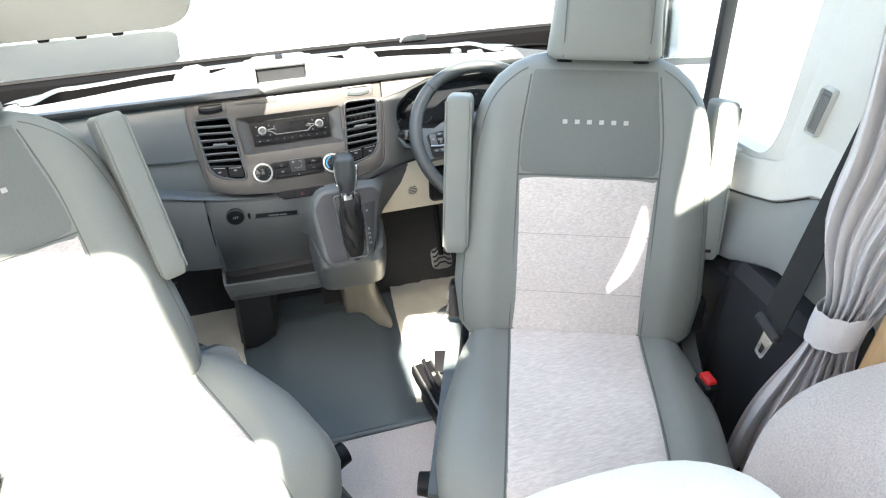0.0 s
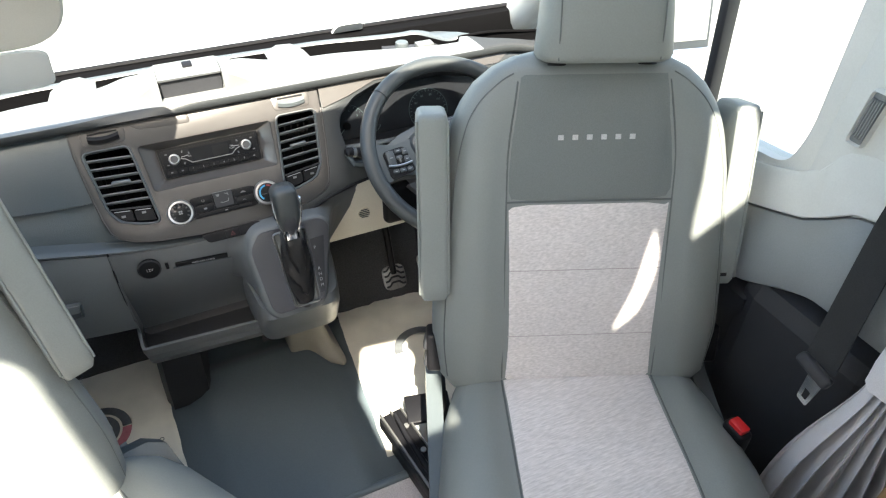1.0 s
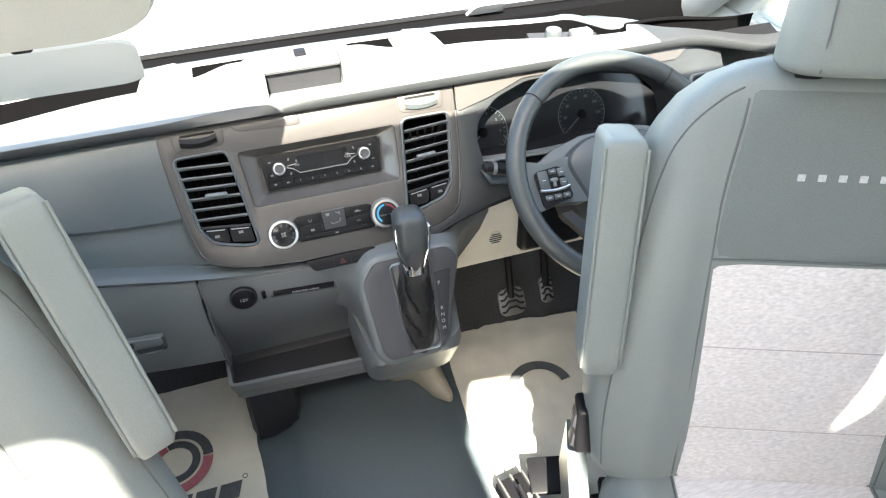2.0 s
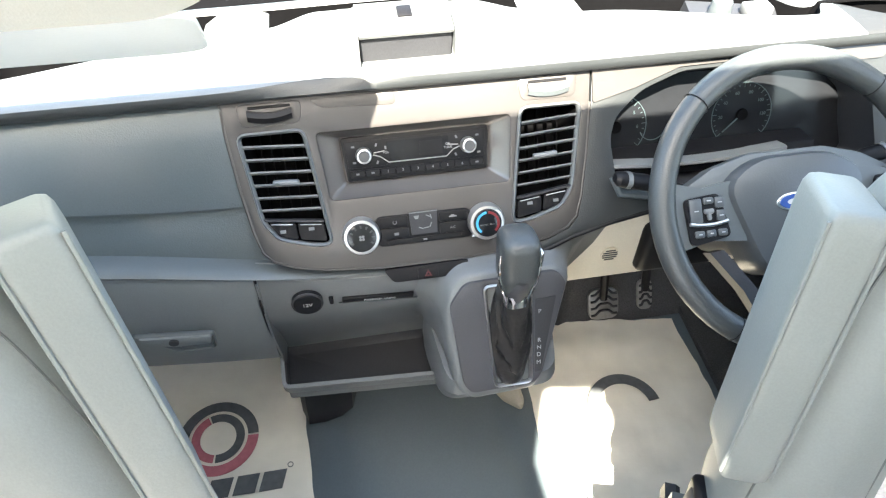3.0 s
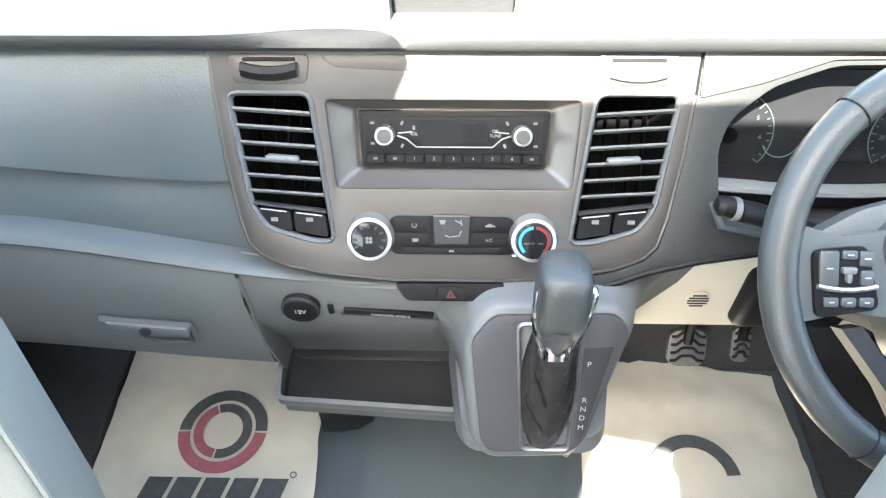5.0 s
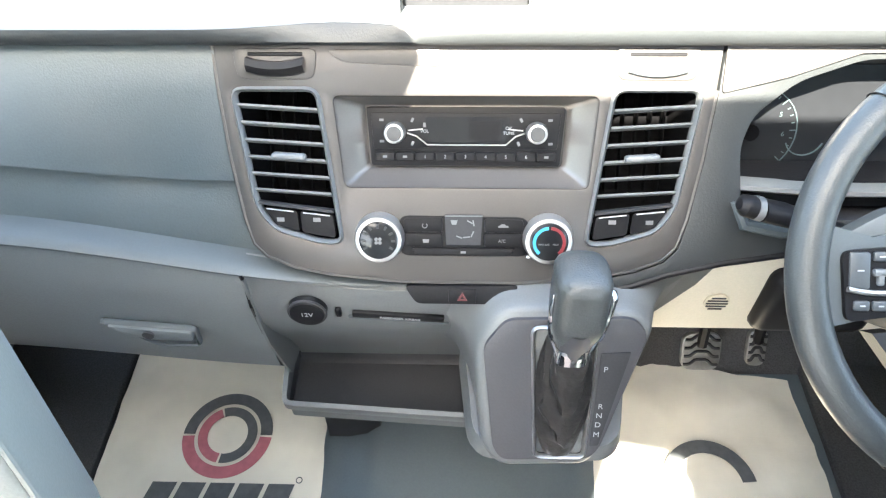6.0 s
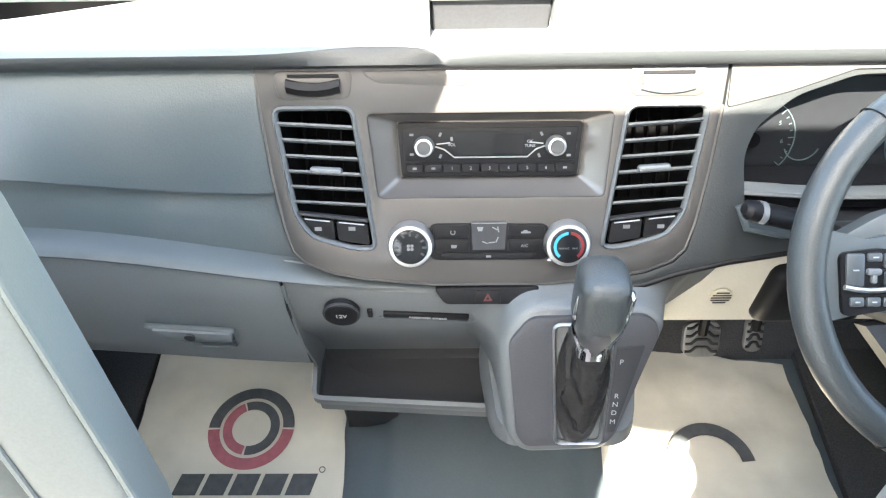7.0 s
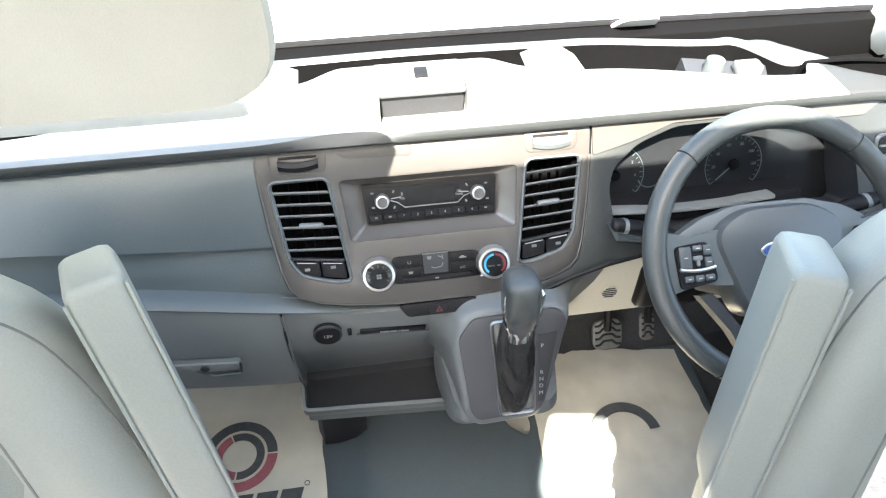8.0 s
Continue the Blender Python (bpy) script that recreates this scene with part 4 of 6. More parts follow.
pr = []
for lateral, deep in ((1.0, 1.0), (0.52, 0.86), (0.24, 0.62), (0.08, 0.32)):
    ring = []
    for u, v in pod_out:
        e, b = POD @ Vector((u, v, -0.020)), pod_base(u, v)
        ring.append(Vector((e.x + (b.x - e.x) * lateral, e.y + (b.y - e.y) * deep, e.z + (b.z - e.z) * lateral)))
    pr.append(ring)
pr += [[POD @ Vector((p[0], p[1], n)) for p in shrink(pod_out, d)] for n, d in ((-0.018, 0.0), (-0.008, 0.003), (-0.003, 0.009))]
pod = part("gear_pod", loft(pr), LOWER, dash, "grey gear selector pod")
hs = []
for z, x0, x1, yf in ((0.247, 0.036, 0.146, 1.182), (0.252, 0.022, 0.160, 1.164), (0.264, 0.014, 0.170, 1.152), (0.30, 0.010, 0.172, 1.136), (0.345, 0.008, 0.172, 1.112), (0.378, 0.010, 0.168, 1.094), (0.40, 0.014, 0.166, 1.10)):
    o = round_poly([(x0, yf), (x1, yf), (x1 + 0.03, 1.255), (x0 - 0.015, 1.255)], 0.030, 6)
    hs.append([(px_, py_, z) for px_, py_ in o])
part("pod_housing", loft(hs), LOWER, pod, "rounded underside of the gear pod")
face = round_poly([(0.020, -0.022), (0.042, 0.008), (0.163, 0.011), (0.178, -0.006), (0.142, -0.140), (0.132, -0.154), (0.042, -0.157), (0.032, -0.142)], 0.010)
slot = round_poly([(0.0685, -0.001), (0.127, -0.001), (0.125, -0.150), (0.0775, -0.150)], 0.006)
part("pod_face", prism(face, (slot,), 0.002, -0.008, 0.0015), PODGREY, pod, "dark grey gear pod face", place=POD)
part("gate_frame", plate_frame(shrink(slot, -0.0035), shrink(slot, 0.0005), 0.0050, -0.001), SILVER, pod, "satin silver gate surround", place=POD)
part("gate_floor", prism(shrink(slot, -0.001), (), -0.0035, -0.0078), BLACK, pod, place=POD)
ind = part("gear_indicator", prism(round_poly([(0.134, -0.027), (0.163, -0.025), (0.140, -0.136), (0.131, -0.137)], 0.002), (), 0.0030, 0.001, 0.0004), CHARCOAL, pod, "black gear indicator", place=POD)
for ch, v, u in (("P", -0.045, 0.140), ("R", -0.088, 0.1385), ("N", -0.099, 0.138), ("D", -0.110, 0.1375), ("M", -0.122, 0.137)):
    lettering(ch, 0.0085, WHITEINK, at(POD, u, v, 0.0031), ind)

# driver's side fascia with instrument opening
CL = round_poly([(0.252, -0.050), (0.260, -0.022), (0.295, 0.008), (0.350, 0.027), (0.50, 0.029), (0.585, 0.012), (0.622, -0.020), (0.640, -0.118), (0.262, -0.118)], 0.012)
fas_out = [(0.229, 0.041), (0.72, 0.041), (0.73, -0.06), (0.72, -0.135), (0.40, -0.140), (0.33, -0.147), (0.294, -0.153), (0.25, -0.160), (0.198, -0.173), (0.165, -0.185), (0.136, -0.192), (0.1325, -0.181), (0.167, -0.1735), (0.194, -0.1625), (0.206, -0.149), (0.213, -0.121), (0.221, -0.065), (0.227, 0.0)]
fas = part("driver_fascia", prism(fas_out, (CL,), -0.001, -0.012, 0.001), FASCIA, dash, "blue-grey fascia round the instruments", place=PANEL)
part("hood_band", prism(round_poly([(0.2285, 0.040), (0.66, 0.040), (0.63, 0.02), (0.585, 0.020), (0.50, 0.0345), (0.345, 0.0325), (0.285, 0.012), (0.2285, -0.002)], 0.004), (), 0.002, -0.001), TAUPE, fas, place=PANEL)
part("instrument_well", loft([[(p[0], p[1], -0.002) for p in CL], [(0.445 + (p[0] - 0.445) * 0.95, p[1] * 0.9 - 0.004, -0.06) for p in CL]], False), CHARCOAL, fas, "dark instrument hood", place=PANEL)
IC = at(PANEL, 0.445, -0.052, -0.058) @ Euler((radians(8), 0, 0)).to_matrix().to_4x4()
cluster = part("instrument_binnacle", prism(round_poly([(-0.215, -0.062), (0.19, -0.062), (0.18, 0.05), (0.10, 0.074), (-0.12, 0.074), (-0.21, 0.06)], 0.02), (), 0.0, -0.01), GLOSS, dash, "dark instrument binnacle with two dials", place=IC)
for cx, nums in ((-0.163, ("1", "2", "3", "4", "5", "6")), (0.024, ("20", "40", "60", "80", "100", "120"))):
    dl = part("dial", arc_band(0.0446, 0.0454, -40, 220, 0.0012, 0.0), DIM, cluster, "grey dial ring", place=at(IC, cx, 0.008))
    for k in range(25):
        a = radians(220 - 260 * k / 24)
        part("tick", rbox((0.006 if k % 4 == 0 else 0.003, 0.0009, 0.0006), 0, 1, (0.041 * math.cos(a), 0.041 * math.sin(a), 0.0008), Euler((0, 0, a)).to_matrix()), DIM, dl, place=at(IC, cx, 0.008))
    for k, s in enumerate(nums):
        a = radians(220 - 260 * (k + 1) / 7)
        lettering(s, 0.0065, DIM, at(IC, cx + 0.032 * math.cos(a), 0.008 + 0.032 * math.sin(a), 0.0008), dl, "numeral")
    part("needle", rbox((0.030, 0.0016, 0.001), 0, 1, (-0.016, -0.013, 0.0018), Euler((0, 0, radians(40))).to_matrix()), DIM, dl, "pale needle", place=at(IC, cx, 0.008))
    part("needle_hub", disc(0.008, 0.004, 20), VOID, dl, place=at(IC, cx, 0.008))
part("fuel_gauge", arc_band(0.0185, 0.0195, 200, 340, 0.0012, 0.0), DIM, cluster, "small curved fuel gauge", place=at(IC, -0.108, 0.004))
part("fascia_lip", tube([PANEL @ Vector((u, v, 0.001)) for u, v in ((0.255, -0.10), (0.264, -0.123), (0.30, -0.130), (0.42, -0.130))], 0.006, 8), DASH, fas)
# Pale plastic helps the sunlight on this ledge along.
part("cluster_ledge", loft([[PANEL @ Vector((0.255 + 0.25 * k / 12, -0.084 - 0.006 * math.sin(math.pi * k / 12) + dv, dn)) for dv, dn in ((0.003, -0.026), (0.0, -0.008), (-0.002, -0.003), (-0.006, -0.003), (-0.008, -0.008), (-0.008, -0.026))] for k in range(13)]), SOFT_TOP, fas, "ledge under the dials, coloured pale to read as sunlit")
part("cluster_apron", loft([[PANEL @ Vector((u, v, n)) for v, n in ((-0.072, -0.056), (-0.079, -0.040), (-0.085, -0.024), (-0.110, -0.024), (-0.110, -0.058))] for u in (0.256, 0.56)]), BLACK, fas, "dark apron under the dials")
part("lower_edge_strip", tube([PANEL @ Vector((u, v, -0.003)) for u, v in ((0.135, -0.194), (0.165, -0.188), (0.198, -0.176), (0.25, -0.163), (0.294, -0.156), (0.33, -0.150), (0.40, -0.143))], 0.0035, 8), BLACK, fas)
ov = part("outer_vent", plate_frame(round_poly([(0.652, -0.01), (0.715, -0.01), (0.718, -0.10), (0.66, -0.10)], 0.012), round_poly([(0.658, -0.016), (0.709, -0.016), (0.712, -0.094), (0.666, -0.094)], 0.010), 0.004, -0.004), SLAT, fas, "outer air vent", place=PANEL)
part("vent_back", prism([(0.657, -0.014), (0.711, -0.014), (0.713, -0.096), (0.665, -0.096)], (), 0.0004, -0.002), BLACK, ov, place=PANEL)
for k in range(5):
    part("slat", rbox((0.050, 0.0035, 0.005), 0.001, 1, (0.685, -0.028 - 0.014 * k, 0.0025)), SLAT, ov, place=PANEL)

# lower driver panel
XD = [0.135 + (0.84 - 0.135) * k / 22 for k in range(23)]


def driver_low(x):
    t = 0.515 + 0.035 * smooth01((x - 0.20) / 0.12)
    return [(1.262, t + 0.035), (1.245, t), (1.240, 0.47), (1.238, 0.43), (1.243, 0.412), (1.262, 0.405), (1.34, 0.402), (1.45, 0.41)]


dlow = part("lower_driver_panel", swept(XD, driver_low), BEIGE, dash, "warm beige knee panel beneath the wheel")
SPK = basis((0.277, 1.2385, 0.471), (1, 0, 0), (0, 0.05, 1))
sp = part("speaker_grille", disc(0.0135, 0.003, 24), BEIGE, dlow, place=SPK)
for k in range(5):
    hgt = 0.0045 * (k - 2)
    part("slot", rbox((2 * math.sqrt(0.0118 ** 2 - hgt ** 2), 0.0022, 0.0012), 0, 1, (0, hgt, 0.0030)), CHARCOAL, sp, place=SPK)
part("column_gap", rbox((0.13, 0.03, 0.10), 0.02, 3, (0.385, 1.238, 0.478)), BLACK, dlow, "dark opening round the steering column")

# floor duct and console foot below the dash
fd = thing("floor_duct", (-0.16, 1.40, 0.0), "dark plastic heater duct beneath the dashboard", "duct")
part("body", loft([[(x0, yf + 0.03, z), (x0 + 0.012, yf, z), (x1 - 0.030, yf, z), (x1 - 0.008, yf + 0.012, z), (x1, yf + 0.04, z), (x1 + 0.01, 1.48, z), (x0 - 0.01, 1.48, z)] for z, x0, x1, yf in
                   ((0.0, -0.236, -0.128, 1.285), (0.03, -0.234, -0.128, 1.283), (0.08, -0.232, -0.126, 1.282), (0.14, -0.228, -0.124, 1.292), (0.20, -0.224, -0.124, 1.31), (0.36, -0.215, -0.13, 1.38))]), CHARCOAL, fd)
cf = thing("console_foot", (0.14, 1.35, 0.0), "warm grey moulded foot beneath the gear pod", "console")
def foot_ring(z, flare):
    """Flare 1 spreads the right flank into a toe along the mat's edge."""
    pts = [(0.076, 1.326), (0.118, 1.322), (0.142 + 0.018 * flare, 1.318 - 0.052 * flare), (0.158 + 0.034 * flare, 1.320 - 0.080 * flare), (0.168 + 0.034 * flare, 1.332 - 0.078 * flare), (0.170 + 0.026 * flare, 1.365), (0.172 + 0.016 * flare, 1.47), (0.076, 1.47)]
    return [(x, y, z) for x, y in round_poly(pts, 0.012, 3)]


part("body", loft([foot_ring(z, f) for z, f in ((0.008, 1.0), (0.018, 0.97), (0.026, 0.80), (0.036, 0.52), (0.055, 0.26), (0.09, 0.08), (0.15, 0.0), (0.30, 0.0))]), WARMGREY, cf)

# radio
radio = thing("car_radio", (0, 1.30, 0.66), "black car radio with two silver knobs, set in the taupe panel", "radio")
RD = at(PANEL, 0.001, -0.0445, -0.0225)
part("body", prism(round_poly([(-0.0935, 0.0275), (0.0935, 0.0275), (0.090, -0.0275), (-0.090, -0.0275)], 0.003), (), 0.006, -0.002, 0.001), BLACK, radio, place=RD)
part("face", prism(round_poly([(-0.089, 0.0225), (0.089, 0.0225), (0.0865, -0.011), (0.045, -0.011), (0.030, -0.0085), (-0.030, -0.0085), (-0.045, -0.011), (-0.087, -0.011)], 0.002), (), 0.0075, 0.005, 0.0005), BLACK, radio, place=RD)
part("display", prism(round_poly([(-0.038, 0.019), (0.042, 0.019), (0.038, -0.005), (-0.034, -0.005)], 0.003), (), 0.0082, 0.006), GLOSS, radio, "dark radio display", place=RD)
part("screen", prism([(0.004, 0.015), (0.034, 0.015), (0.033, -0.003), (0.004, -0.003)], (), 0.0086, 0.008), BLACK, radio, place=RD)
part("trim_line", tube([(-0.055, 0.004, 0.0084), (-0.046, 0.001, 0.0086), (-0.036, -0.007, 0.0086), (0.038, -0.007, 0.0086), (0.047, 0.001, 0.0086), (0.056, 0.004, 0.0084)], 0.0008, 6), SILVER, radio, "fine silver line", place=RD)
for sx in (-1, 1):
    kb = part("knob", disc(0.0105, 0.013, 32, 0.0092), SILVER, radio, "bright silver knob", place=at(RD, sx * 0.0665, 0.0045, 0.0065))
    part("knob_cap", disc(0.0078, 0.0142, 28, 0.0070), KNOBCAP, kb, place=at(RD, sx * 0.0665, 0.0045, 0.0065))
    part("spoke_mark", rbox((0.014, 0.0011, 0.0006), 0, 1, (sx * 0.047, 0.007, 0.0080), Euler((0, 0, -0.1 * sx)).to_matrix()), SILVER, radio, place=RD)
for k in range(9):
    bt = part("button", rbox((0.0182, 0.0088, 0.0028), 0.0008, 1, (-0.0765 + 0.01915 * k, -0.0185, 0.0068)), BLACK, radio, place=RD)
    if 2 <= k <= 7:
        lettering(str(k - 1), 0.0046, WHITEINK, at(RD, -0.0765 + 0.01915 * k, -0.0185, 0.0083), bt)
    else:
        part("icon", rbox((0.004, 0.0022, 0.0004), 0, 1, (-0.0765 + 0.01915 * k, -0.0185, 0.0083)), ICON, bt, place=RD)
for txt, u, v in (("VOL", -0.0385, 0.0055), ("TUNE", 0.0405, 0.0040), ("OK", 0.0405, 0.0085)):
    lettering(txt, 0.0042, WHITEINK, at(RD, u, v, 0.0083), radio)
for u, v in ((-0.079, 0.016), (-0.050, 0.016), (-0.0385, 0.0115), (-0.079, -0.004), (-0.050, -0.006), (0.052, 0.016), (0.079, 0.016), (0.080, -0.006), (0.050, -0.006)):
    part("icon", rbox((0.0042, 0.0024, 0.0004), 0.0001, 1, (u, v, 0.0077), Euler((0, 0, 40 * u)).to_matrix()), ICON, radio, place=RD)

# gear lever
lever = thing("gear_lever", (0.1, 1.13, 0.46), "automatic gear lever with grey knob, chrome trim and black boot", "gear lever")


def boot():
    rings = []
    for k in range(30):
        t = k / 29
        ring = []
        for a in (2 * math.pi * j / 32 for j in range(32)):
            crease = noise.noise((3.2 * math.cos(a), 3.2 * math.sin(a), 5.5 * t)) * smooth01(t * 4) * (1.15 - t)
            w = 0.0275 - 0.0125 * smooth01(t * 1.5) + 0.0042 * math.sin(t * 22 + 2.4 * math.sin(a) + 3 * crease) * smooth01(t * 5) * (1.1 - t) + 0.004 * crease
            h = 0.069 * (1 - t) ** 0.9 + 0.017 + 0.0065 * math.sin(t * 19 + 1.5 * a + 2 * crease) * smooth01(t * 5) * (1.1 - t) + 0.006 * crease
            fold = 1 + 0.10 * math.sin(5 * a + 6 * t + 2 * crease) * t * (1.2 - t)
            ring.append(POD @ Vector((0.0995 + w * math.cos(a) * fold, -0.076 + 0.068 * t + h * math.sin(a) * fold, -0.004 + 0.048 * t ** 0.8)))
        rings.append(ring)
    return loft(rings)


part("boot", boot(), BOOT, lever, "creased black leather boot")
AX = Vector((0.01, 0.22, 0.97)).normalized()
KNOB_FOOT = Vector((0.097, 1.124, 0.558))


def knob_rings(scale=1.0, lo=0.0, hi=1.0, n=26):
    rings = []
    for k in range(n):
        t = lo + (hi - lo) * k / (n - 1)
        c = KNOB_FOOT + AX * (0.095 * t)
        end = math.sqrt(max(0.03, 1 - ((t - 0.86) / 0.14) ** 2.0)) if t > 0.86 else 1.0
        w = (0.0140 + 0.0094 * smooth01(t / 0.42)) * (0.35 + 0.65 * end)
        d = (0.0150 + 0.0135 * smooth01(t / 0.50)) * (0.35 + 0.65 * end)
        rings.append([c + Vector((scale * w * math.copysign(abs(math.cos(a)) ** 0.62, math.cos(a)), 0, 0)) + AX.cross(Vector((1, 0, 0))) * scale * d * math.copysign(abs(math.sin(a)) ** 0.62, math.sin(a)) for a in (2 * math.pi * j / 24 for j in range(24))])
    return rings


kn = part("knob", loft(knob_rings()), WHEEL, lever, "grey leather knob")
part("collar", loft(knob_rings(1.06, -0.10, 0.10, 5)), CHROME, lever, "chrome collar")
for sx in (-1, 1):
    side = [KNOB_FOOT + Vector((sx * w, -0.010 - 0.004 * t, 0)) + AX * 0.095 * t for t, w in ((0.02, 0.0135), (0.15, 0.0170), (0.3, 0.0212), (0.45, 0.0234), (0.62, 0.0238), (0.80, 0.0234))]
    part("chrome_trim", tube(side, [0.0012, 0.0022, 0.0028, 0.0028, 0.0024, 0.0012], 8), CHROME, kn, "chrome side trim")
part("front_insert", loft([[KNOB_FOOT + AX * 0.095 * t + Vector((w * u_, -d * math.sqrt(max(0, 1 - 0.55 * u_ * u_)), 0)) for u_ in (-1, -0.6, -0.2, 0.2, 0.6, 1)] for t, w, d in ((0.02, 0.011, 0.0160), (0.12, 0.013, 0.0185), (0.25, 0.0155, 0.0238), (0.38, 0.0155, 0.0280), (0.46, 0.0140, 0.0296))], False, False), PODGREY, kn, "grey lower front of the knob")
part("button", rbox((0.008, 0.012, 0.030), 0.003, 3, (0.1235, 1.133, 0.612)), CHROME, kn, "silver side button")

# steering wheel
WH = basis((0.443, 1.138, 0.652), (1, 0, 0), (0, 0.746, 0.666))
wheel = thing("steering_wheel", (0.443, 1.2, 0.6), "dark grey leather steering wheel with switches, on its column", "steering wheel")
part("rim", ring_tube([WH @ Vector((0.173 * math.cos(a), 0.173 * math.sin(a), 0)) for a in (2 * math.pi * k / 72 for k in range(72))], 0.0155, 12), WHEEL, wheel, "grey leather rim")
for a in (132, 48, 235, 305):
    part("rim_seam", ring_tube([WH @ Vector(((0.173 + 0.0158 * math.cos(b)) * math.cos(radians(a)), (0.173 + 0.0158 * math.cos(b)) * math.sin(radians(a)), 0.0158 * math.sin(b))) for b in (2 * math.pi * k / 16 for k in range(16))], 0.0008, 5), BLACK, wheel)
hub_out = round_poly([(-0.094, 0.030), (-0.05, 0.058), (0.05, 0.058), (0.094, 0.030), (0.070, -0.04), (0.052, -0.085), (-0.052, -0.085), (-0.070, -0.04)], 0.025)
hub = part("hub", loft([[(p[0] * 1.04, p[1] * 1.04, -0.045) for p in hub_out], [(p[0] * 1.03, p[1] * 1.03, -0.02) for p in hub_out], [(p[0], p[1], -0.004) for p in hub_out], [(p[0] * 0.94, p[1] * 0.94, 0.004) for p in hub_out], [(p[0] * 0.6, p[1] * 0.6, 0.010) for p in hub_out]]), HUB, wheel, "dark airbag cover", place=WH)
oval = [(0.026 * math.cos(a), 0.0115 * math.sin(a)) for a in (2 * math.pi * k / 32 for k in range(32))]
bd = part("badge", prism(oval, (), 0.012, 0.006, 0.001), CHROME, hub, "oval badge", place=at(WH, -0.010, 0.0))
part("badge_field", prism([(p[0] * 0.86, p[1] * 0.78) for p in oval], (), 0.0128, 0.010), NAVY, bd, "dark blue oval", place=at(WH, -0.010, 0.0))
part("badge_mark", prism([(p[0] * 0.5, p[1] * 0.35) for p in oval], (), 0.0132, 0.012), WHITEINK, bd, place=at(WH, -0.010, 0.0))
for sx in (-1, 1):
    part("spoke", loft([[(sx * 0.075, 0.035, -0.03), (sx * 0.075, 0.035, -0.002), (sx * 0.07, -0.04, -0.002), (sx * 0.07, -0.04, -0.03)], [(sx * 0.12, 0.028, -0.03), (sx * 0.12, 0.028, -0.002), (sx * 0.115, -0.035, -0.002), (sx * 0.115, -0.035, -0.03)],
                        [(sx * 0.168, 0.040, -0.012), (sx * 0.168, 0.040, 0.004), (sx * 0.165, -0.045, 0.004), (sx * 0.165, -0.045, -0.012)]]), STRIP, wheel, place=WH)
    pd = part("switch_pod", loft([[(p[0], p[1], z) for p in (round_poly([(sx * 0.141, 0.006), (sx * 0.097, 0.010), (sx * 0.086, -0.042), (sx * 0.137, -0.050)], 0.008))] for z in (-0.012, 0.006)]), BLACK, wheel, "black switch pod", place=at(WH, -sx * -0.007, 0.011))
    pad = at(WH, sx * 0.007, 0.011)
    for ku, kv, kw, kh in ((0.1285, -0.009, 0.016, 0.029), (0.1120, 0.002, 0.013, 0.008), (0.0985, -0.001, 0.012, 0.013), (0.0980, -0.0165, 0.011, 0.013)):
        part("key", rbox((kw, kh, 0.004), 0.002, 2, (sx * ku, kv, 0.007)), KEYPAD, pd, place=pad)
        part("key_mark", rbox((0.005, 0.0012, 0.0006), 0, 1, (sx * ku, kv, 0.0092)), WHITEINK, pd, place=pad)
    part("rocker", rbox((0.012, 0.006, 0.007), 0.002, 2, (sx * 0.1125, -0.0105, 0.007)), SLAT, pd, place=pad)
    part("rocker", rbox((0.005, 0.012, 0.006), 0.002, 2, (sx * 0.1125, -0.0150, 0.007)), SLAT, pd, place=pad)
    part("silver_key", tube([Vector((sx * (0.090 + 0.0095 * k), -0.0265 - 0.0012 * (2.5 - k) ** 2 * -0.4, 0.008)) for k in range(6)], 0.0024, 8), SILVER, pd, "curved silver key bar", place=pad)
    for k in range(3):
        part("key", rbox((0.0125, 0.0085, 0.004), 0.002, 2, (sx * (0.098 + 0.0142 * k), -0.0365, 0.007)), KEYPAD, pd, place=pad)
        part("key_mark", rbox((0.004, 0.0012, 0.0006), 0, 1, (sx * (0.098 + 0.0142 * k), -0.0365, 0.0092)), WHITEINK, pd, place=pad)
    part("lower_spoke", loft([[(sx * 0.095, -0.048, -0.03), (sx * 0.095, -0.048, -0.012), (sx * 0.113, -0.050, -0.012), (sx * 0.113, -0.050, -0.03)], [(sx * 0.060, -0.100, -0.028), (sx * 0.060, -0.100, -0.008), (sx * 0.078, -0.100, -0.008), (sx * 0.078, -0.100, -0.028)], [(sx * 0.035, -0.168, -0.012), (sx * 0.035, -0.168, 0.002), (sx * 0.055, -0.162, 0.002), (sx * 0.055, -0.162, -0.012)]]), CHARCOAL, wheel, "dark lower spoke", place=WH)
bez = [(-0.158, 0.012), (-0.132, 0.033), (-0.099, 0.051), (-0.05, 0.064), (0.05, 0.064), (0.099, 0.051), (0.132, 0.033), (0.158, 0.012), (0.10, 0.0), (-0.10, 0.0)]
part("bezel", prism(round_poly(bez, 0.006), (), -0.012, -0.034, 0.003), STRIP, wheel, "grey surround above the airbag cover", place=WH)
part("column_shroud", loft([[WH @ Vector((p[0] * s, p[1] * s2 - dy, z)) for p in hub_out] for s, s2, z, dy in ((0.95, 0.85, -0.048, 0.0), (0.95, 0.75, -0.09, 0.0), (0.8, 0.7, -0.17, 0.0))]), CHARCOAL, wheel, "dark column shroud")
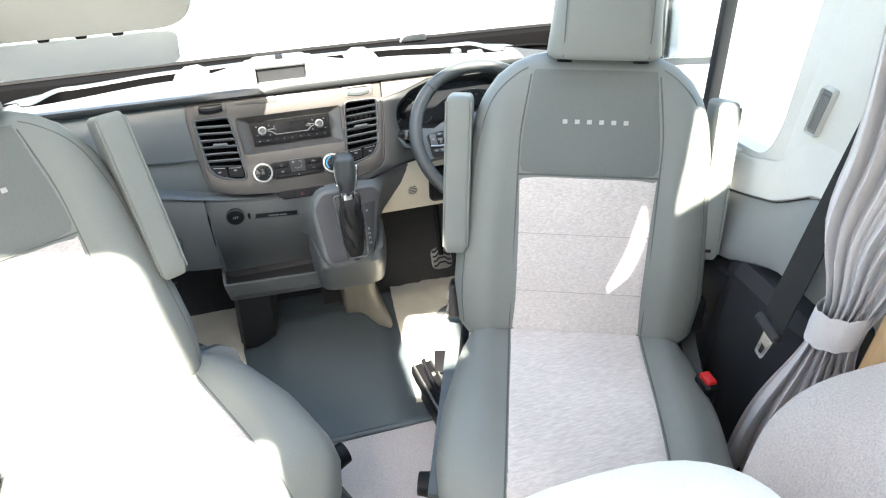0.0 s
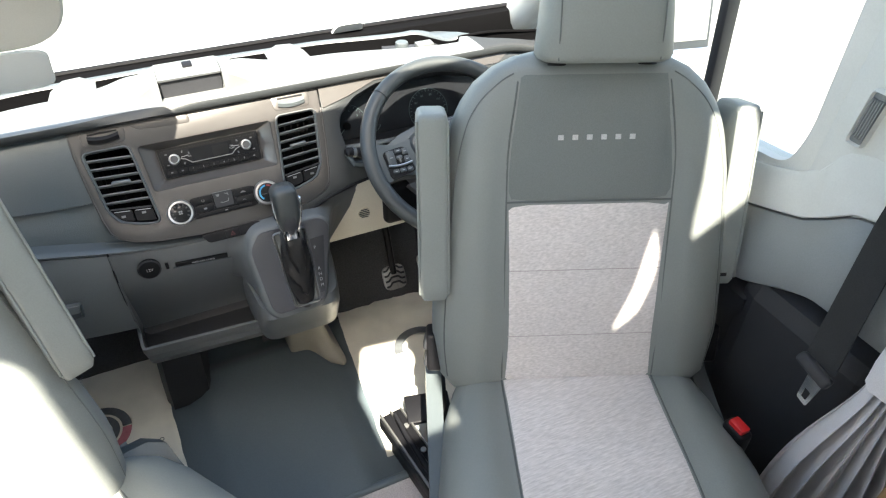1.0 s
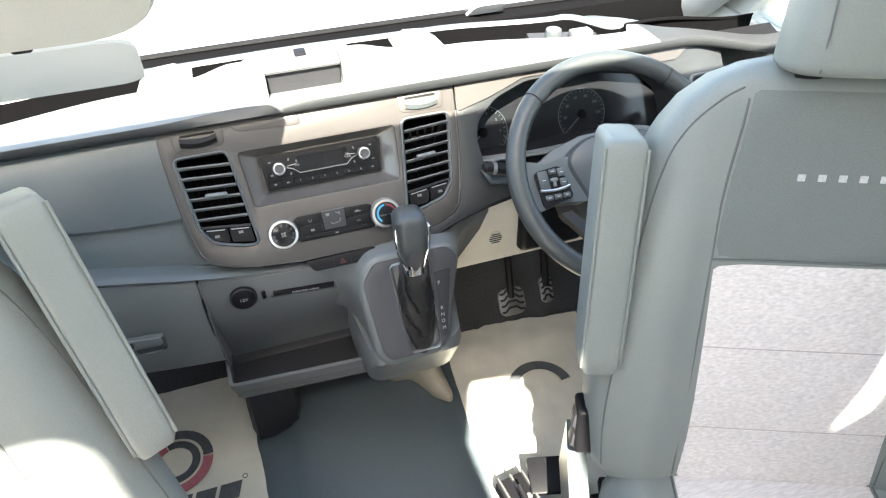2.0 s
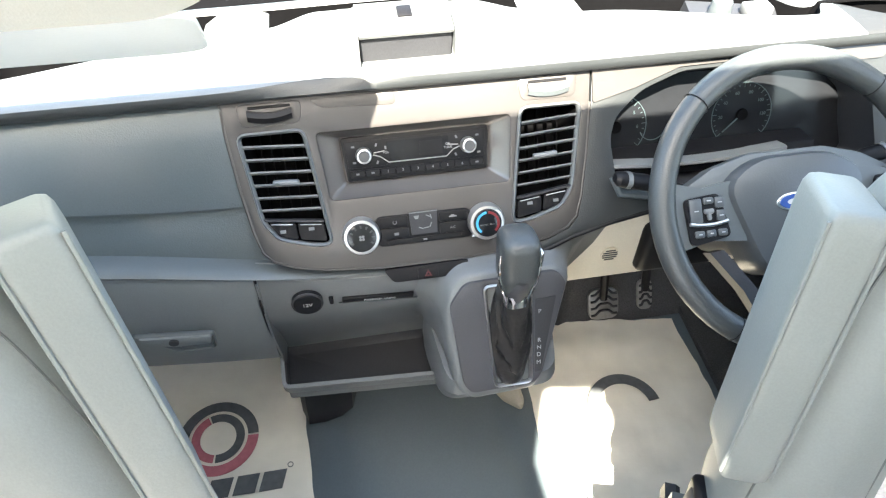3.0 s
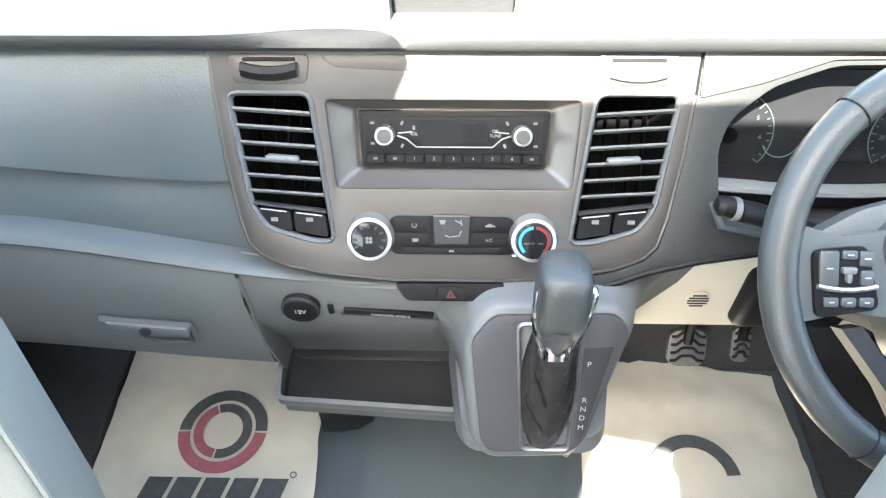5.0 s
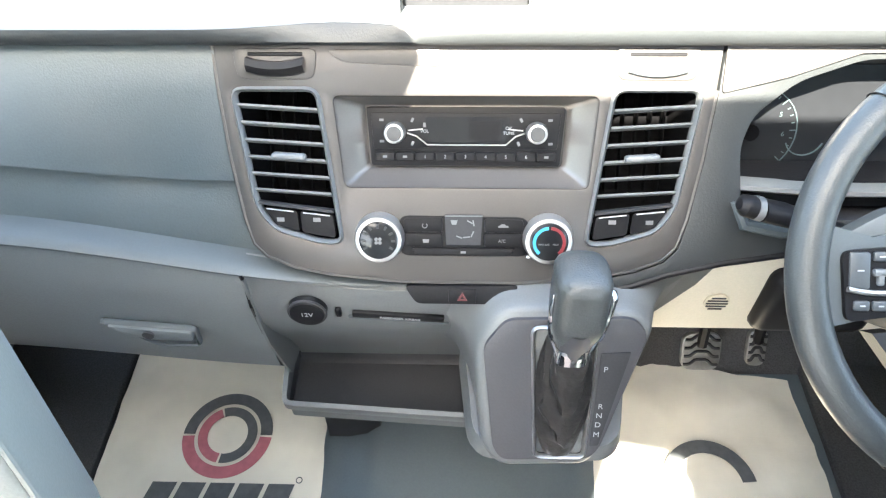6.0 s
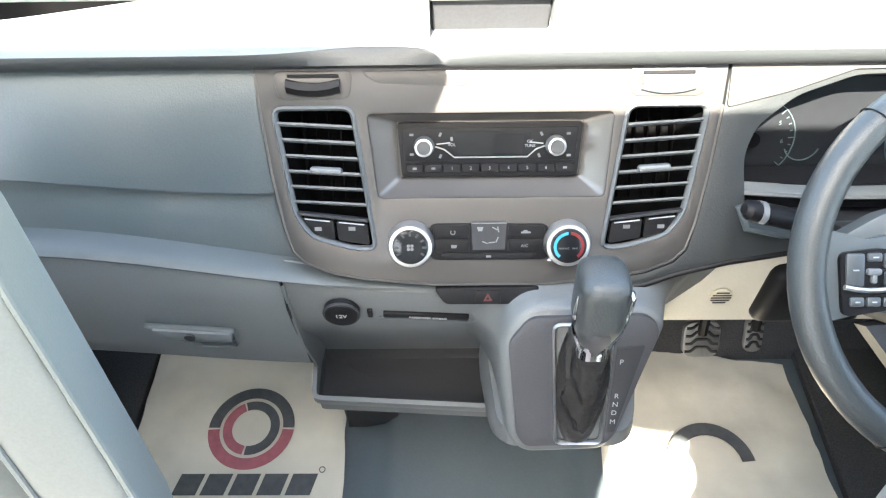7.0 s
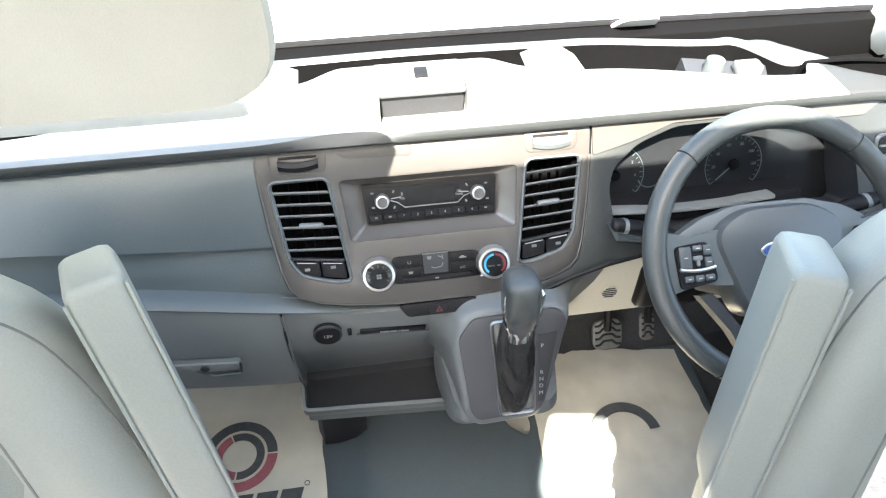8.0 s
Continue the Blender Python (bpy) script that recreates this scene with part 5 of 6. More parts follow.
for sx in (-1, 1):
    st = part("stalk", tube([WH @ Vector((sx * 0.0620, 0.0170, -0.085)), WH @ Vector((sx * 0.1120, 0.0350, -0.082)), WH @ Vector((sx * 0.1570, 0.0470, -0.075)), WH @ Vector((sx * 0.1770, 0.0510, -0.071))], [0.008, 0.010, 0.013, 0.0125], 14, flat=0.75), BLACK, wheel, "dark control stalk")
    part("stalk_ring", tube([WH @ Vector((sx * 0.1780, 0.0515, -0.071)), WH @ Vector((sx * 0.1840, 0.0530, -0.070))], [0.0128, 0.0128], 14, flat=0.78), SLAT, st)
    part("stalk_end", tube([WH @ Vector((sx * 0.1850, 0.0530, -0.070)), WH @ Vector((sx * 0.1950, 0.0550, -0.067)), WH @ Vector((sx * 0.1990, 0.0560, -0.066))], [0.012, 0.011, 0.006], 14, flat=0.8), BLACK, st)

# pedals
for nm, x, z, w, h, ty in (("brake_pedal", 0.394, 0.112, 0.064, 0.066, 1.395), ("accelerator_pedal", 0.484, 0.118, 0.031, 0.064, 1.40)):
    pt = thing(nm, (x, ty, z), "ribbed pedal with metal edge beneath the dashboard", "pedal", "foot pedals")
    M = basis((x, ty, z), (1, 0, 0), (0, 0.55, 0.83))
    part("pad", prism(round_poly([(-w / 2, h / 2), (w / 2, h / 2), (w / 2, -h / 2), (-w / 2, -h / 2)], 0.020), (), 0.004, -0.006, 0.002), ALU, pt, "grey metal pad", place=M)
    for k in range(4):
        v = -h / 2 + h * (k + 0.75) / 4.5
        part("rib", tube([M @ Vector((u * w, v + 0.009 * smooth01((0.32 - abs(u)) / 0.2), 0.0045)) for u in [-0.44 + 0.055 * q for q in range(17)]], 0.0028, 6), CHARCOAL, pt, "rubber rib")
    part("arm", tube([(x, ty + 0.005, z + 0.01), (x + 0.0, ty + 0.06, z + 0.16), (x, ty + 0.08, z + 0.30)], 0.009, 8), BLACK, pt)

# paper mats
def sheet(outline, z=0.0125, crumple=0.003, n=30, lift=None):
    """A thin paper sheet spread over its four corners."""
    a, b, c, d = (Vector(p) for p in outline)
    bm = bmesh.new()
    rows = []
    for j in range(n + 1):
        row = []
        for i in range(n + 1):
            s, t = i / n, j / n
            p = (a * (1 - s) + b * s) * (1 - t) + (d * (1 - s) + c * s) * t
            wob = 0.003 * noise.noise((p.x * 25, p.y * 25, 5))
            zz = max(rubber_z(p.x, p.y), 0) + z - 0.009 + crumple * (noise.noise((p.x * 18, p.y * 18, 0)) + 0.5 * noise.noise((p.x * 45, p.y * 45, 3)) + 0.8)
            row.append(bm.verts.new((p.x + wob, p.y + wob, zz + (lift(p) if lift else 0))))
        rows.append(row)
    for r0, r1 in zip(rows, rows[1:]):
        for k in range(n):
            bm.faces.new((r0[k], r0[k + 1], r1[k + 1], r1[k]))
    return bm


pm = thing("paper_floor_mat", (-0.4, 1.25, 0.0), "cream paper floor mat with printed rings, on the rubber floor", "floor mat", "paper floor mats")
part("sheet", sheet(((-0.60, 1.02), (-0.215, 1.02), (-0.242, 1.475), (-0.60, 1.475)), crumple=0.0012), PAPER, pm)
ringm = Matrix.Translation((-0.397, 1.281, 0.0075))
for r0, r1, a0, a1, m_ in ((0.056, 0.076, 0, 180, INK), (0.056, 0.076, 183, 357, REDINK), (0.034, 0.050, -95, 110, INK), (0.034, 0.050, 114, 260, REDINK)):
    part("printed_ring", arc_band(r0, r1, a0, a1, 0.0006, 0.0, 30), m_, pm, "printed ring segment", place=ringm, smooth=False)
for k in range(5):
    x = -0.510 + 0.0475 * k
    w = 0.040 if k < 4 else 0.042
    part("printed_bar", prism([(x, 1.162), (x + w, 1.162), (x + w + 0.010, 1.198), (x + 0.010, 1.198)], (), 0.0084, 0.0078), INK, pm, "printed dark bar", smooth=False)
part("printed_dot", arc_band(0.004, 0.0055, 0, 359, 0.0006, 0.0, 20), INK, pm, place=Matrix.Translation((-0.262, 1.205, 0.0078)), smooth=False)
pm2 = thing("paper_floor_mat", (0.4, 1.2, 0.0), "crumpled cream paper floor mat, partly sunlit, on the rubber floor", "floor mat", "paper floor mats")
part("sheet", sheet(((0.195, 0.945), (0.60, 0.945), (0.575, 1.40), (0.232, 1.455)), crumple=0.0065), PAPER, pm2)
part("printed_ring", arc_band(0.052, 0.074, 5, 175, 0.0012, 0.0, 30), INK, pm2, "printed ring segment", place=Matrix.Translation((0.395, 1.208, 0.0175)), smooth=False)


# ---- seats ----
BACK_W = [(-0.375, 0.20), (-0.362, 0.232), (-0.335, 0.25), (-0.25, 0.262), (-0.10, 0.254), (0.04, 0.242), (0.11, 0.228), (0.15, 0.212), (0.185, 0.188), (0.210, 0.158), (0.226, 0.125), (0.234, 0.09)]
BACK_T = [(-0.375, 0.03), (-0.362, 0.05), (-0.335, 0.062), (-0.20, 0.066), (0.05, 0.058), (0.17, 0.048), (0.21, 0.040), (0.234, 0.018)]


def back_front(u, v):
    """How far the backrest's front stands out at (u, v)."""
    w, t = wtab(BACK_W, v), wtab(BACK_T, v)
    a = min(abs(u) / w, 0.999)
    bol = 0.022 * smooth01((abs(u) - 0.125) / 0.06) * smooth01((0.22 - v) / 0.2)
    return -0.02 - 0.062 + 2 * t * 0.5 + t * (1 - a ** 4.5) ** (1 / 4.5) - t + bol * (1 - a ** 8) + 0.062 - 0.022


def seat_back():
    vs = [-0.375, -0.37, -0.362, -0.35, -0.335] + [-0.32 + 0.02 * k for k in range(24)] + [0.155, 0.17, 0.185, 0.198, 0.210, 0.218, 0.226, 0.231, 0.234]
    rings = []
    for v in vs:
        w, t = wtab(BACK_W, v), wtab(BACK_T, v)
        ring = []
        for k in range(48):
            th = 2 * math.pi * k / 48
            a = math.copysign(abs(math.cos(th)) ** 0.44, math.cos(th))
            u = a * w
            if math.sin(th) >= 0:
                n = back_front(u, v)
            else:
                n = -0.082 + t - t - t * (1 - min(abs(a), 0.999) ** 4.5) ** (1 / 4.5) + 0.04
                n = min(n, back_front(u, v))
            ring.append((u, v, n))
        rings.append(ring)
    return loft(rings)


def front_patch(u0, u1, v0, v1, front, off=0.003, nu=26, nv=30, taper=None):
    """A thin pad laid over a front; its rim dips into the cover."""
    bm = bmesh.new()
    rows = []
    for j in range(nv + 1):
        vv = v0 + (v1 - v0) * j / nv
        k = taper(vv) if taper else 1.0
        rows.append([bm.verts.new(((u0 + (u1 - u0) * i / nu) * k, vv, front((u0 + (u1 - u0) * i / nu) * k, vv) + off * (1 if 0 < i < nu and 0 < j < nv else -0.6))) for i in range(nu + 1)])
    for a, b in zip(rows, rows[1:]):
        for k in range(nu):
            bm.faces.new((a[k], a[k + 1], b[k + 1], b[k]))
    return bm


CUSH_W = [(0.0, 0.20), (0.03, 0.225), (0.10, 0.245), (0.25, 0.262), (0.38, 0.262), (0.44, 0.25), (0.49, 0.22), (0.515, 0.18), (0.525, 0.12)]


def cush_top(u, s):
    """Height of the cushion's top above the seat base; s runs from the backrest to the front edge."""
    w = wtab(CUSH_W, s)
    a = min(abs(u) / w, 0.999)
    lift = 0.030 * smooth01(s / 0.35) - 0.055 * smooth01((s - 0.42) / 0.11)
    bol = 0.020 * smooth01((abs(u) - 0.13) / 0.06) * (1 - a ** 6) * smooth01((0.5 - s) / 0.2)
    return lift + bol - 0.085 + 0.085 * (1 - a ** 5) ** (1 / 5)


def seat_cushion():
    ss = [0.0, 0.01, 0.03] + [0.05 + 0.025 * k for k in range(16)] + [0.44, 0.46, 0.48, 0.495, 0.507, 0.517, 0.525]
    rings = []
    for s in ss:
        w = wtab(CUSH_W, s)
        top = []
        for k in range(33):
            a = -1 + 2 * k / 32
            a = math.copysign(abs(a) ** 0.8, a)
            top.append((a * w, s, cush_top(a * w, s)))
        low = -0.125 + 0.05 * smooth01((s - 0.42) / 0.11)
        bot = [(w * 0.97, s, low + 0.02), (w * 0.85, s, low), (-w * 0.85, s, low), (-w * 0.97, s, low + 0.02)]
        rings.append(top + bot)
    return loft(rings)


def armrest(u, lift=0.0, thin=1.0, back=0.0):
    rings = []
    for v, e, f in ((-0.172, 0.55, 0.6), (-0.169, 0.78, 0.82), (-0.159, 0.95, 0.95), (-0.142, 1, 1), (-0.08, 1, 1.02), (0.01, 1, 1.05), (0.09, 1, 1.07), (0.126, 1, 1.08), (0.140, 0.97, 1.06), (0.147, 0.88, 1.0), (0.150, 0.7, 0.9)):
        w, d = 0.026 * e * thin, 0.043 * f
        rings.append([(u + w * math.copysign(abs(math.cos(a)) ** 0.24, math.cos(a)), v + lift, -0.008 - back + d * math.copysign(abs(math.sin(a)) ** 0.28, math.sin(a))) for a in (2 * math.pi * (j + 0.5) / 32 for j in range(32))])
    return loft(rings)


def seat(p, yaw, lean, outer, label, inboard=0.0, lift=0.0, depth=1.0):
    """A swivelled cab seat that faces the rear; p is the middle of its backrest's panel top."""
    u = Vector((math.cos(radians(yaw)), math.sin(radians(yaw)), 0))
    b = Vector((-u.y, u.x, 0))
    v = b * math.sin(radians(lean)) + Vector((0, 0, math.cos(radians(lean))))
    M = basis(p, u, v)
    if M.to_3x3().col[2].dot(b) > 0:
        raise ValueError
    s = thing("cab_seat", (p[0], p[1] - 0.3, 0.0), label, "seat", "swivelled cab seats")
    bk = part("backrest", seat_back(), LEATHER, s, "grey-green leatherette backrest", place=M)
    part("back_insert", front_patch(-0.138, 0.138, -0.368, 0.0, back_front, 0.003), CHENILLE, bk, "pale chenille insert", place=M)
    part("upper_insert", front_patch(-0.137, 0.137, 0.0, 0.205, back_front, 0.0012, taper=lambda vv: 1 - 0.145 * smooth01((vv - 0.05) / 0.2)), UPPER, bk, "darker grey upper panel", place=M)
    for sx in (-1, 1):
        part("seam", tube([M @ Vector((sx * (0.138 - 0.02 * smooth01((vv - 0.05) / 0.2)), vv, back_front(sx * 0.135, vv) + 0.0008)) for vv in [-0.36 + 0.029 * k for k in range(21)]], 0.0016, 5), SEAM, bk)
        part("seam", tube([M @ Vector((sx * q.y, q.x, back_front(sx * q.y, q.x) - 0.0003)) for q in eased([(0.205, 0.128, 0), (0.19, 0.152, 0), (0.16, 0.183, 0), (0.12, 0.204, 0), (0.05, 0.220, 0), (-0.05, 0.230, 0), (-0.15, 0.237, 0), (-0.25, 0.242, 0), (-0.33, 0.236, 0)])], 0.0013, 5), SEAM, bk)
    part("seam", tube([M @ Vector((uu, 0.001, back_front(uu, 0.0) + 0.001)) for uu in [-0.138 + 0.0276 * k for k in range(11)]], 0.0018, 5), SEAM, bk)
    for vv in (-0.12, -0.245):
        part("stitch_line", tube([M @ Vector((uu, vv, back_front(uu, vv) + 0.0022)) for uu in [-0.130 + 0.026 * k for k in range(11)]], 0.0013, 5), STITCH, bk)
    for k in range(6):
        part("woven_mark", rbox((0.0092, 0.0085, 0.0014), 0.0004, 1, (-0.052 + 0.0232 * k, 0.106, back_front(-0.05 + 0.0228 * k, 0.106) + 0.0020)), THREAD, bk, "small pale woven bar", place=M)
    hr = part("headrest", loft([[((0.107 - 0.012 * smooth01(t * 2)) * e * math.copysign(abs(math.cos(a)) ** 0.45, math.cos(a)) + 0.012, 0.222 + 0.19 * t, -0.012 + 0.048 * e * math.copysign(abs(math.sin(a)) ** 0.6, math.sin(a)))
                                 for a in (2 * math.pi * j / 32 for j in range(32))] for t, e in ((0, 0.88), (0.02, 0.96), (0.06, 1.0), (0.3, 1.03), (0.6, 1.03), (0.85, 1.0), (0.95, 0.93), (1.0, 0.8))]), LEATHER, s, "grey-green headrest", place=M)
    for sx in (-1, 1):
        part("headrest_post", tube([M @ Vector((0.012 + sx * 0.072, 0.20, -0.02)), M @ Vector((0.012 + sx * 0.072, 0.26, -0.02))], 0.007, 10), CHROME, hr)
        part("post_sleeve", tube([M @ Vector((0.012 + sx * 0.072, 0.216, -0.012)), M @ Vector((0.012 + sx * 0.072, 0.232, -0.012))], [0.016, 0.011], 12), BLACK, hr)
        part("headrest_seam", tube([M @ Vector((0.012 + sx * 0.078, 0.226 + 0.02 * k, 0.030 + (0.004 if 1 < k < 8 else 0))) for k in range(9)], 0.0012, 5), SEAM, hr)
        back = 0.035 if sx == outer else 0.0
        am = part("armrest", armrest(sx * 0.258, lift, 0.8 if sx == outer else 1.0, back), LEATHER, s, "raised grey-green armrest", place=M)
        slim = 0.8 if sx == outer else 1.0
        for sgn in (-1, 1):
            part("armrest_piping", tube([M @ Vector((sx * 0.258 + 0.0245 * slim * sgn, vv + lift, -0.008 - back + 0.0415 * wtab([(-0.16, 0.95), (-0.08, 1.02), (0.09, 1.07), (0.14, 1.06)], vv))) for vv in [-0.155 + 0.0295 * k for k in range(11)]], 0.0021, 6), LEATHER, am)
        part("armrest_pivot", tube([M @ Vector((sx * 0.225, -0.145, -0.02)), M @ Vector((sx * 0.262, -0.145, -0.02))], 0.020, 14), BLACK, am, "black pivot")
    # cushion: s runs out from the backrest's foot
    foot = Vector(p) + v * -0.345 + Vector((0, 0, 0.0))
    C = Matrix((u, -b, Vector((0, 0, 1)))).transposed().to_4x4()
    C.translation = foot + b * 0.03 + Vector((0, 0, 0.012)) + u * inboard
    C = C @ Matrix.Diagonal((1, depth, 1, 1))
    cu = part("cushion", seat_cushion(), LEATHER, s, "grey-green leatherette cushion", place=C)
    part("cushion_insert", front_patch(-0.138, 0.138, 0.01, 0.517, cush_top, 0.003, 26, 40), CHENILLE, cu, "pale chenille insert", place=C)
    for sx in (-1, 1):
        part("seam", tube([C @ Vector((sx * 0.138, ss, cush_top(sx * 0.138, ss) + 0.001)) for ss in [0.01 + 0.022 * k for k in range(24)]], 0.0016, 5), SEAM, cu)
    zb = C.translation.z - 0.125
    part("side_shield", loft([[C @ Vector((sx * (0.245 - inboard + 0.03 * k), ss, zz)) for ss, zz in ((-0.06, -0.03), (0.0, -0.055), (0.15, -0.075), (0.40, -0.09), (0.40, -0.15), (-0.06, -0.15))] for sx, k in ((-1, 0), (-1, 1))]), DASH, s, "blue-grey plastic side shield")
    part("side_shield", loft([[C @ Vector((sx * (0.245 - inboard + 0.03 * k), ss, zz)) for ss, zz in ((-0.06, -0.03), (0.0, -0.055), (0.15, -0.075), (0.40, -0.09), (0.40, -0.15), (-0.06, -0.15))] for sx, k in ((1, 0), (1, 1))]), DASH, s, "blue-grey plastic side shield")
    part("pedestal", loft([[C @ Vector((uu, ss, zz - C.translation.z)) for uu, ss in ((-0.21, 0.02), (0.21, 0.02), (0.21, 0.42), (-0.21, 0.42))] for zz in (0.012, 0.06, zb + 0.02)]), BLACK, s, "black seat pedestal")
    part("swivel_plate", rbox((0.44, 0.46, 0.018), 0.006, 2, (0, 0.22, zb - C.translation.z + 0.01)), CHARCOAL, s, place=C)
    for sx in (-1, 1):
        part("seat_rail", loft([[C @ Vector((sx * 0.245 + du, ss, -0.165 + dz)) for du, dz in ((-0.012, 0), (0.012, 0), (0.012, 0.022), (0.004, 0.03), (-0.012, 0.03))] for ss in (-0.12, 0.50)]), CHARCOAL, s, "dark slide rail")
        if outer == 1:
            rk = part("recline_switch", rbox((0.034, 0.078, 0.052), 0.008, 3, (sx * 0.256, -0.295, -0.034)), BLACK, s, "black recline switch block", place=M)
            for dv in (-0.018, 0.016):
                part("rocker", rbox((0.010, 0.026, 0.030), 0.004, 2, (sx * 0.272, -0.295 + dv, -0.030), Euler((0, 0, sx * 0.2)).to_matrix()), CHARCOAL, rk, place=M)
        part("height_knob", tube([C @ Vector((sx * 0.26, 0.36, -0.12)), C @ Vector((sx * 0.298, 0.36, -0.12))], [0.026, 0.022], 18), BLACK, s, "black height knob")
    if outer == -1:
        part("hinge_cover", loft([[C @ Vector((uu, ss, zz)) for ss, zz in ((-0.07 + f, -0.075), (-0.055 + f, -0.030), (-0.02 + f, -0.012), (0.05, -0.030), (0.09, -0.055), (0.09, -0.085))] for uu, f in ((0.10, 0.0), (0.18, 0.0), (0.215, 0.010), (0.235, 0.04))]), DASH, s, "blue-grey plastic hinge cover")
    return s


driver_seat = seat((0.545, 0.842, 0.686), -22, 18, 1, "grey-green cab seat with pale chenille insert, facing the rear")
track = part("slide_track", rbox((0.060, 0.30, 0.030), 0.004, 2, (0.242, 0.835, 0.095), Euler((0, 0, radians(8))).to_matrix()), BLACK, driver_seat, "black slide track with steel edges")
for dx in (-0.024, 0.0, 0.024):
    part("steel_edge", rbox((0.004, 0.30, 0.010), 0.0015, 2, (0.242 + dx, 0.835, 0.114), Euler((0, 0, radians(8))).to_matrix()), ALU, track)
for dy in (-0.08, 0.03, 0.10):
    part("rivet", disc(0.006, 0.004, 14), ALU, track, place=Matrix.Translation((0.254 - dy * 0.14, 0.835 + dy, 0.110)))
part("track_foot", rbox((0.05, 0.26, 0.075), 0.006, 2, (0.25, 0.83, 0.046), Euler((0, 0, radians(8))).to_matrix()), BLACK, track)
part("bracket", rbox((0.10, 0.07, 0.012), 0.004, 2, (0.30, 0.955, 0.118), Euler((radians(8), 0, radians(-14))).to_matrix()), BLACK, driver_seat, "dark bracket with bolt")
part("release_lever", tube([(0.232, 0.70, 0.185), (0.222, 0.80, 0.175), (0.218, 0.88, 0.165), (0.214, 0.93, 0.175)], [0.006, 0.007, 0.006, 0.005], 10), BLACK, driver_seat, "black slide release lever")
seat((-0.535, 0.868, 0.690), 25, 22, -1, "grey-green cab seat with sunlit pale insert, facing the rear", 0.08, 0.028, 0.88)

# ---- around the driver's seat ----
belt = thing("seat_belt", (0.84, 0.50, 0.50), "black seat belt hanging beside the driver's seat with silver tongue", "seat belt")
part("webbing", loft([[Vector(c) + Vector(o) for o in ((0.001, -w, 0), (0.001, w, 0), (-0.002, w, 0), (-0.002, -w, 0))] for c, w in (((0.848, 0.500, 1.22), 0.024), ((0.840, 0.515, 0.92), 0.024), ((0.815, 0.512, 0.76), 0.025), ((0.745, 0.478, 0.555), 0.026))]), BELT, belt, "black webbing")
part("tongue_cover", rbox((0.018, 0.062, 0.020), 0.006, 3, (0.736, 0.478, 0.545), Euler((radians(10), radians(25), 0)).to_matrix()), CHARCOAL, belt, "dark grey tongue cover")
TG = basis((0.728, 0.468, 0.512), (0.1, 1, 0.15), (0.3, 0.05, 0.95))
part("tongue", prism(round_poly([(-0.014, 0.022), (0.014, 0.022), (0.010, -0.022), (-0.010, -0.022)], 0.004), (round_poly([(-0.006, 0.0), (0.006, 0.0), (0.005, -0.015), (-0.005, -0.015)], 0.002),), 0.0012, -0.0012), CHROME, belt, "silver tongue", place=TG)
bu = thing("belt_buckle", (0.66, 0.51, 0.30), "black belt buckle with red button, beside the seat", "belt buckle")
part("case", rbox((0.028, 0.045, 0.085), 0.008, 3, (0.672, 0.51, 0.355)), BLACK, bu)
part("button", rbox((0.020, 0.030, 0.012), 0.003, 2, (0.672, 0.51, 0.399)), RED, bu, "red release button")
ad = thing("belt_height_adjuster", (0.866, 0.648, 0.87), "grey-green ribbed belt adjuster in pale surround, on the door pillar", "belt adjuster")
AD = basis((0.852, 0.628, 0.872), (0, -1, 0), (-0.03, -0.12, 1)) @ Matrix.Diagonal((0.5, 0.66, 1, 1))
part("surround", plate_frame(round_poly([(-0.030, 0.070), (0.030, 0.070), (0.026, -0.070), (-0.030, -0.070)], 0.012), round_poly([(-0.022, 0.062), (0.022, 0.062), (0.018, -0.062), (-0.022, -0.062)], 0.009), 0.010, -0.006), LINING, ad, place=AD)
part("slider", prism(round_poly([(-0.023, 0.063), (0.023, 0.063), (0.019, -0.063), (-0.023, -0.063)], 0.009), (), 0.005, -0.004, 0.001), DOORGREY, ad, "grey-green slider", place=AD)
for k in range(5):
    part("rib", rbox((0.006, 0.10, 0.006), 0.002, 2, (-0.016 + 0.008 * k, 0, 0.007)), DOORGREY, ad, place=AD)

# curtain with tie, oak post
def curtain():
    rings = []
    for k in range(40):
        z = 1.42 - 1.25 * k / 39
        pinch = math.exp(-((z - 0.635) / 0.16) ** 2) if z > 0.635 else math.exp(-((z - 0.635) / 0.22) ** 2)
        half = (0.115 - 0.03 * smooth01((z - 0.7) / 0.4)) * (1 - 0.70 * pinch)
        depth = 0.020 * (1 - 0.4 * pinch)
        c = Vector((0.792 - 0.03 * pinch + 0.045 * smooth01((z - 0.72) / 0.35), 0.375 + 0.018 * smooth01((z - 0.68) / 0.1) + 0.065 * smooth01((z - 0.85) / 0.25), z))
        row = []
        for j in range(97):
            t = -1 + 2 * j / 96
            ph = t * 24 + 0.8 * math.sin(3.1 * t) + 0.6 * math.sin(5 * z)
            row.append(c + Vector((0.52, -0.85, 0)) * (half * t) * -1 + Vector((-0.85, -0.52, 0)) * (depth * math.sin(ph) * (1 + 0.3 * math.sin(2.3 * ph)) + 0.02 * (1 - t * t)))
        rings.append(row)
    bm = loft(rings, False, False)
    ext = bmesh.ops.extrude_face_region(bm, geom=bm.faces[:])
    bmesh.ops.translate(bm, verts=[v for v in ext["geom"] if isinstance(v, bmesh.types.BMVert)], vec=(0.002, 0.001, 0))
    return bm


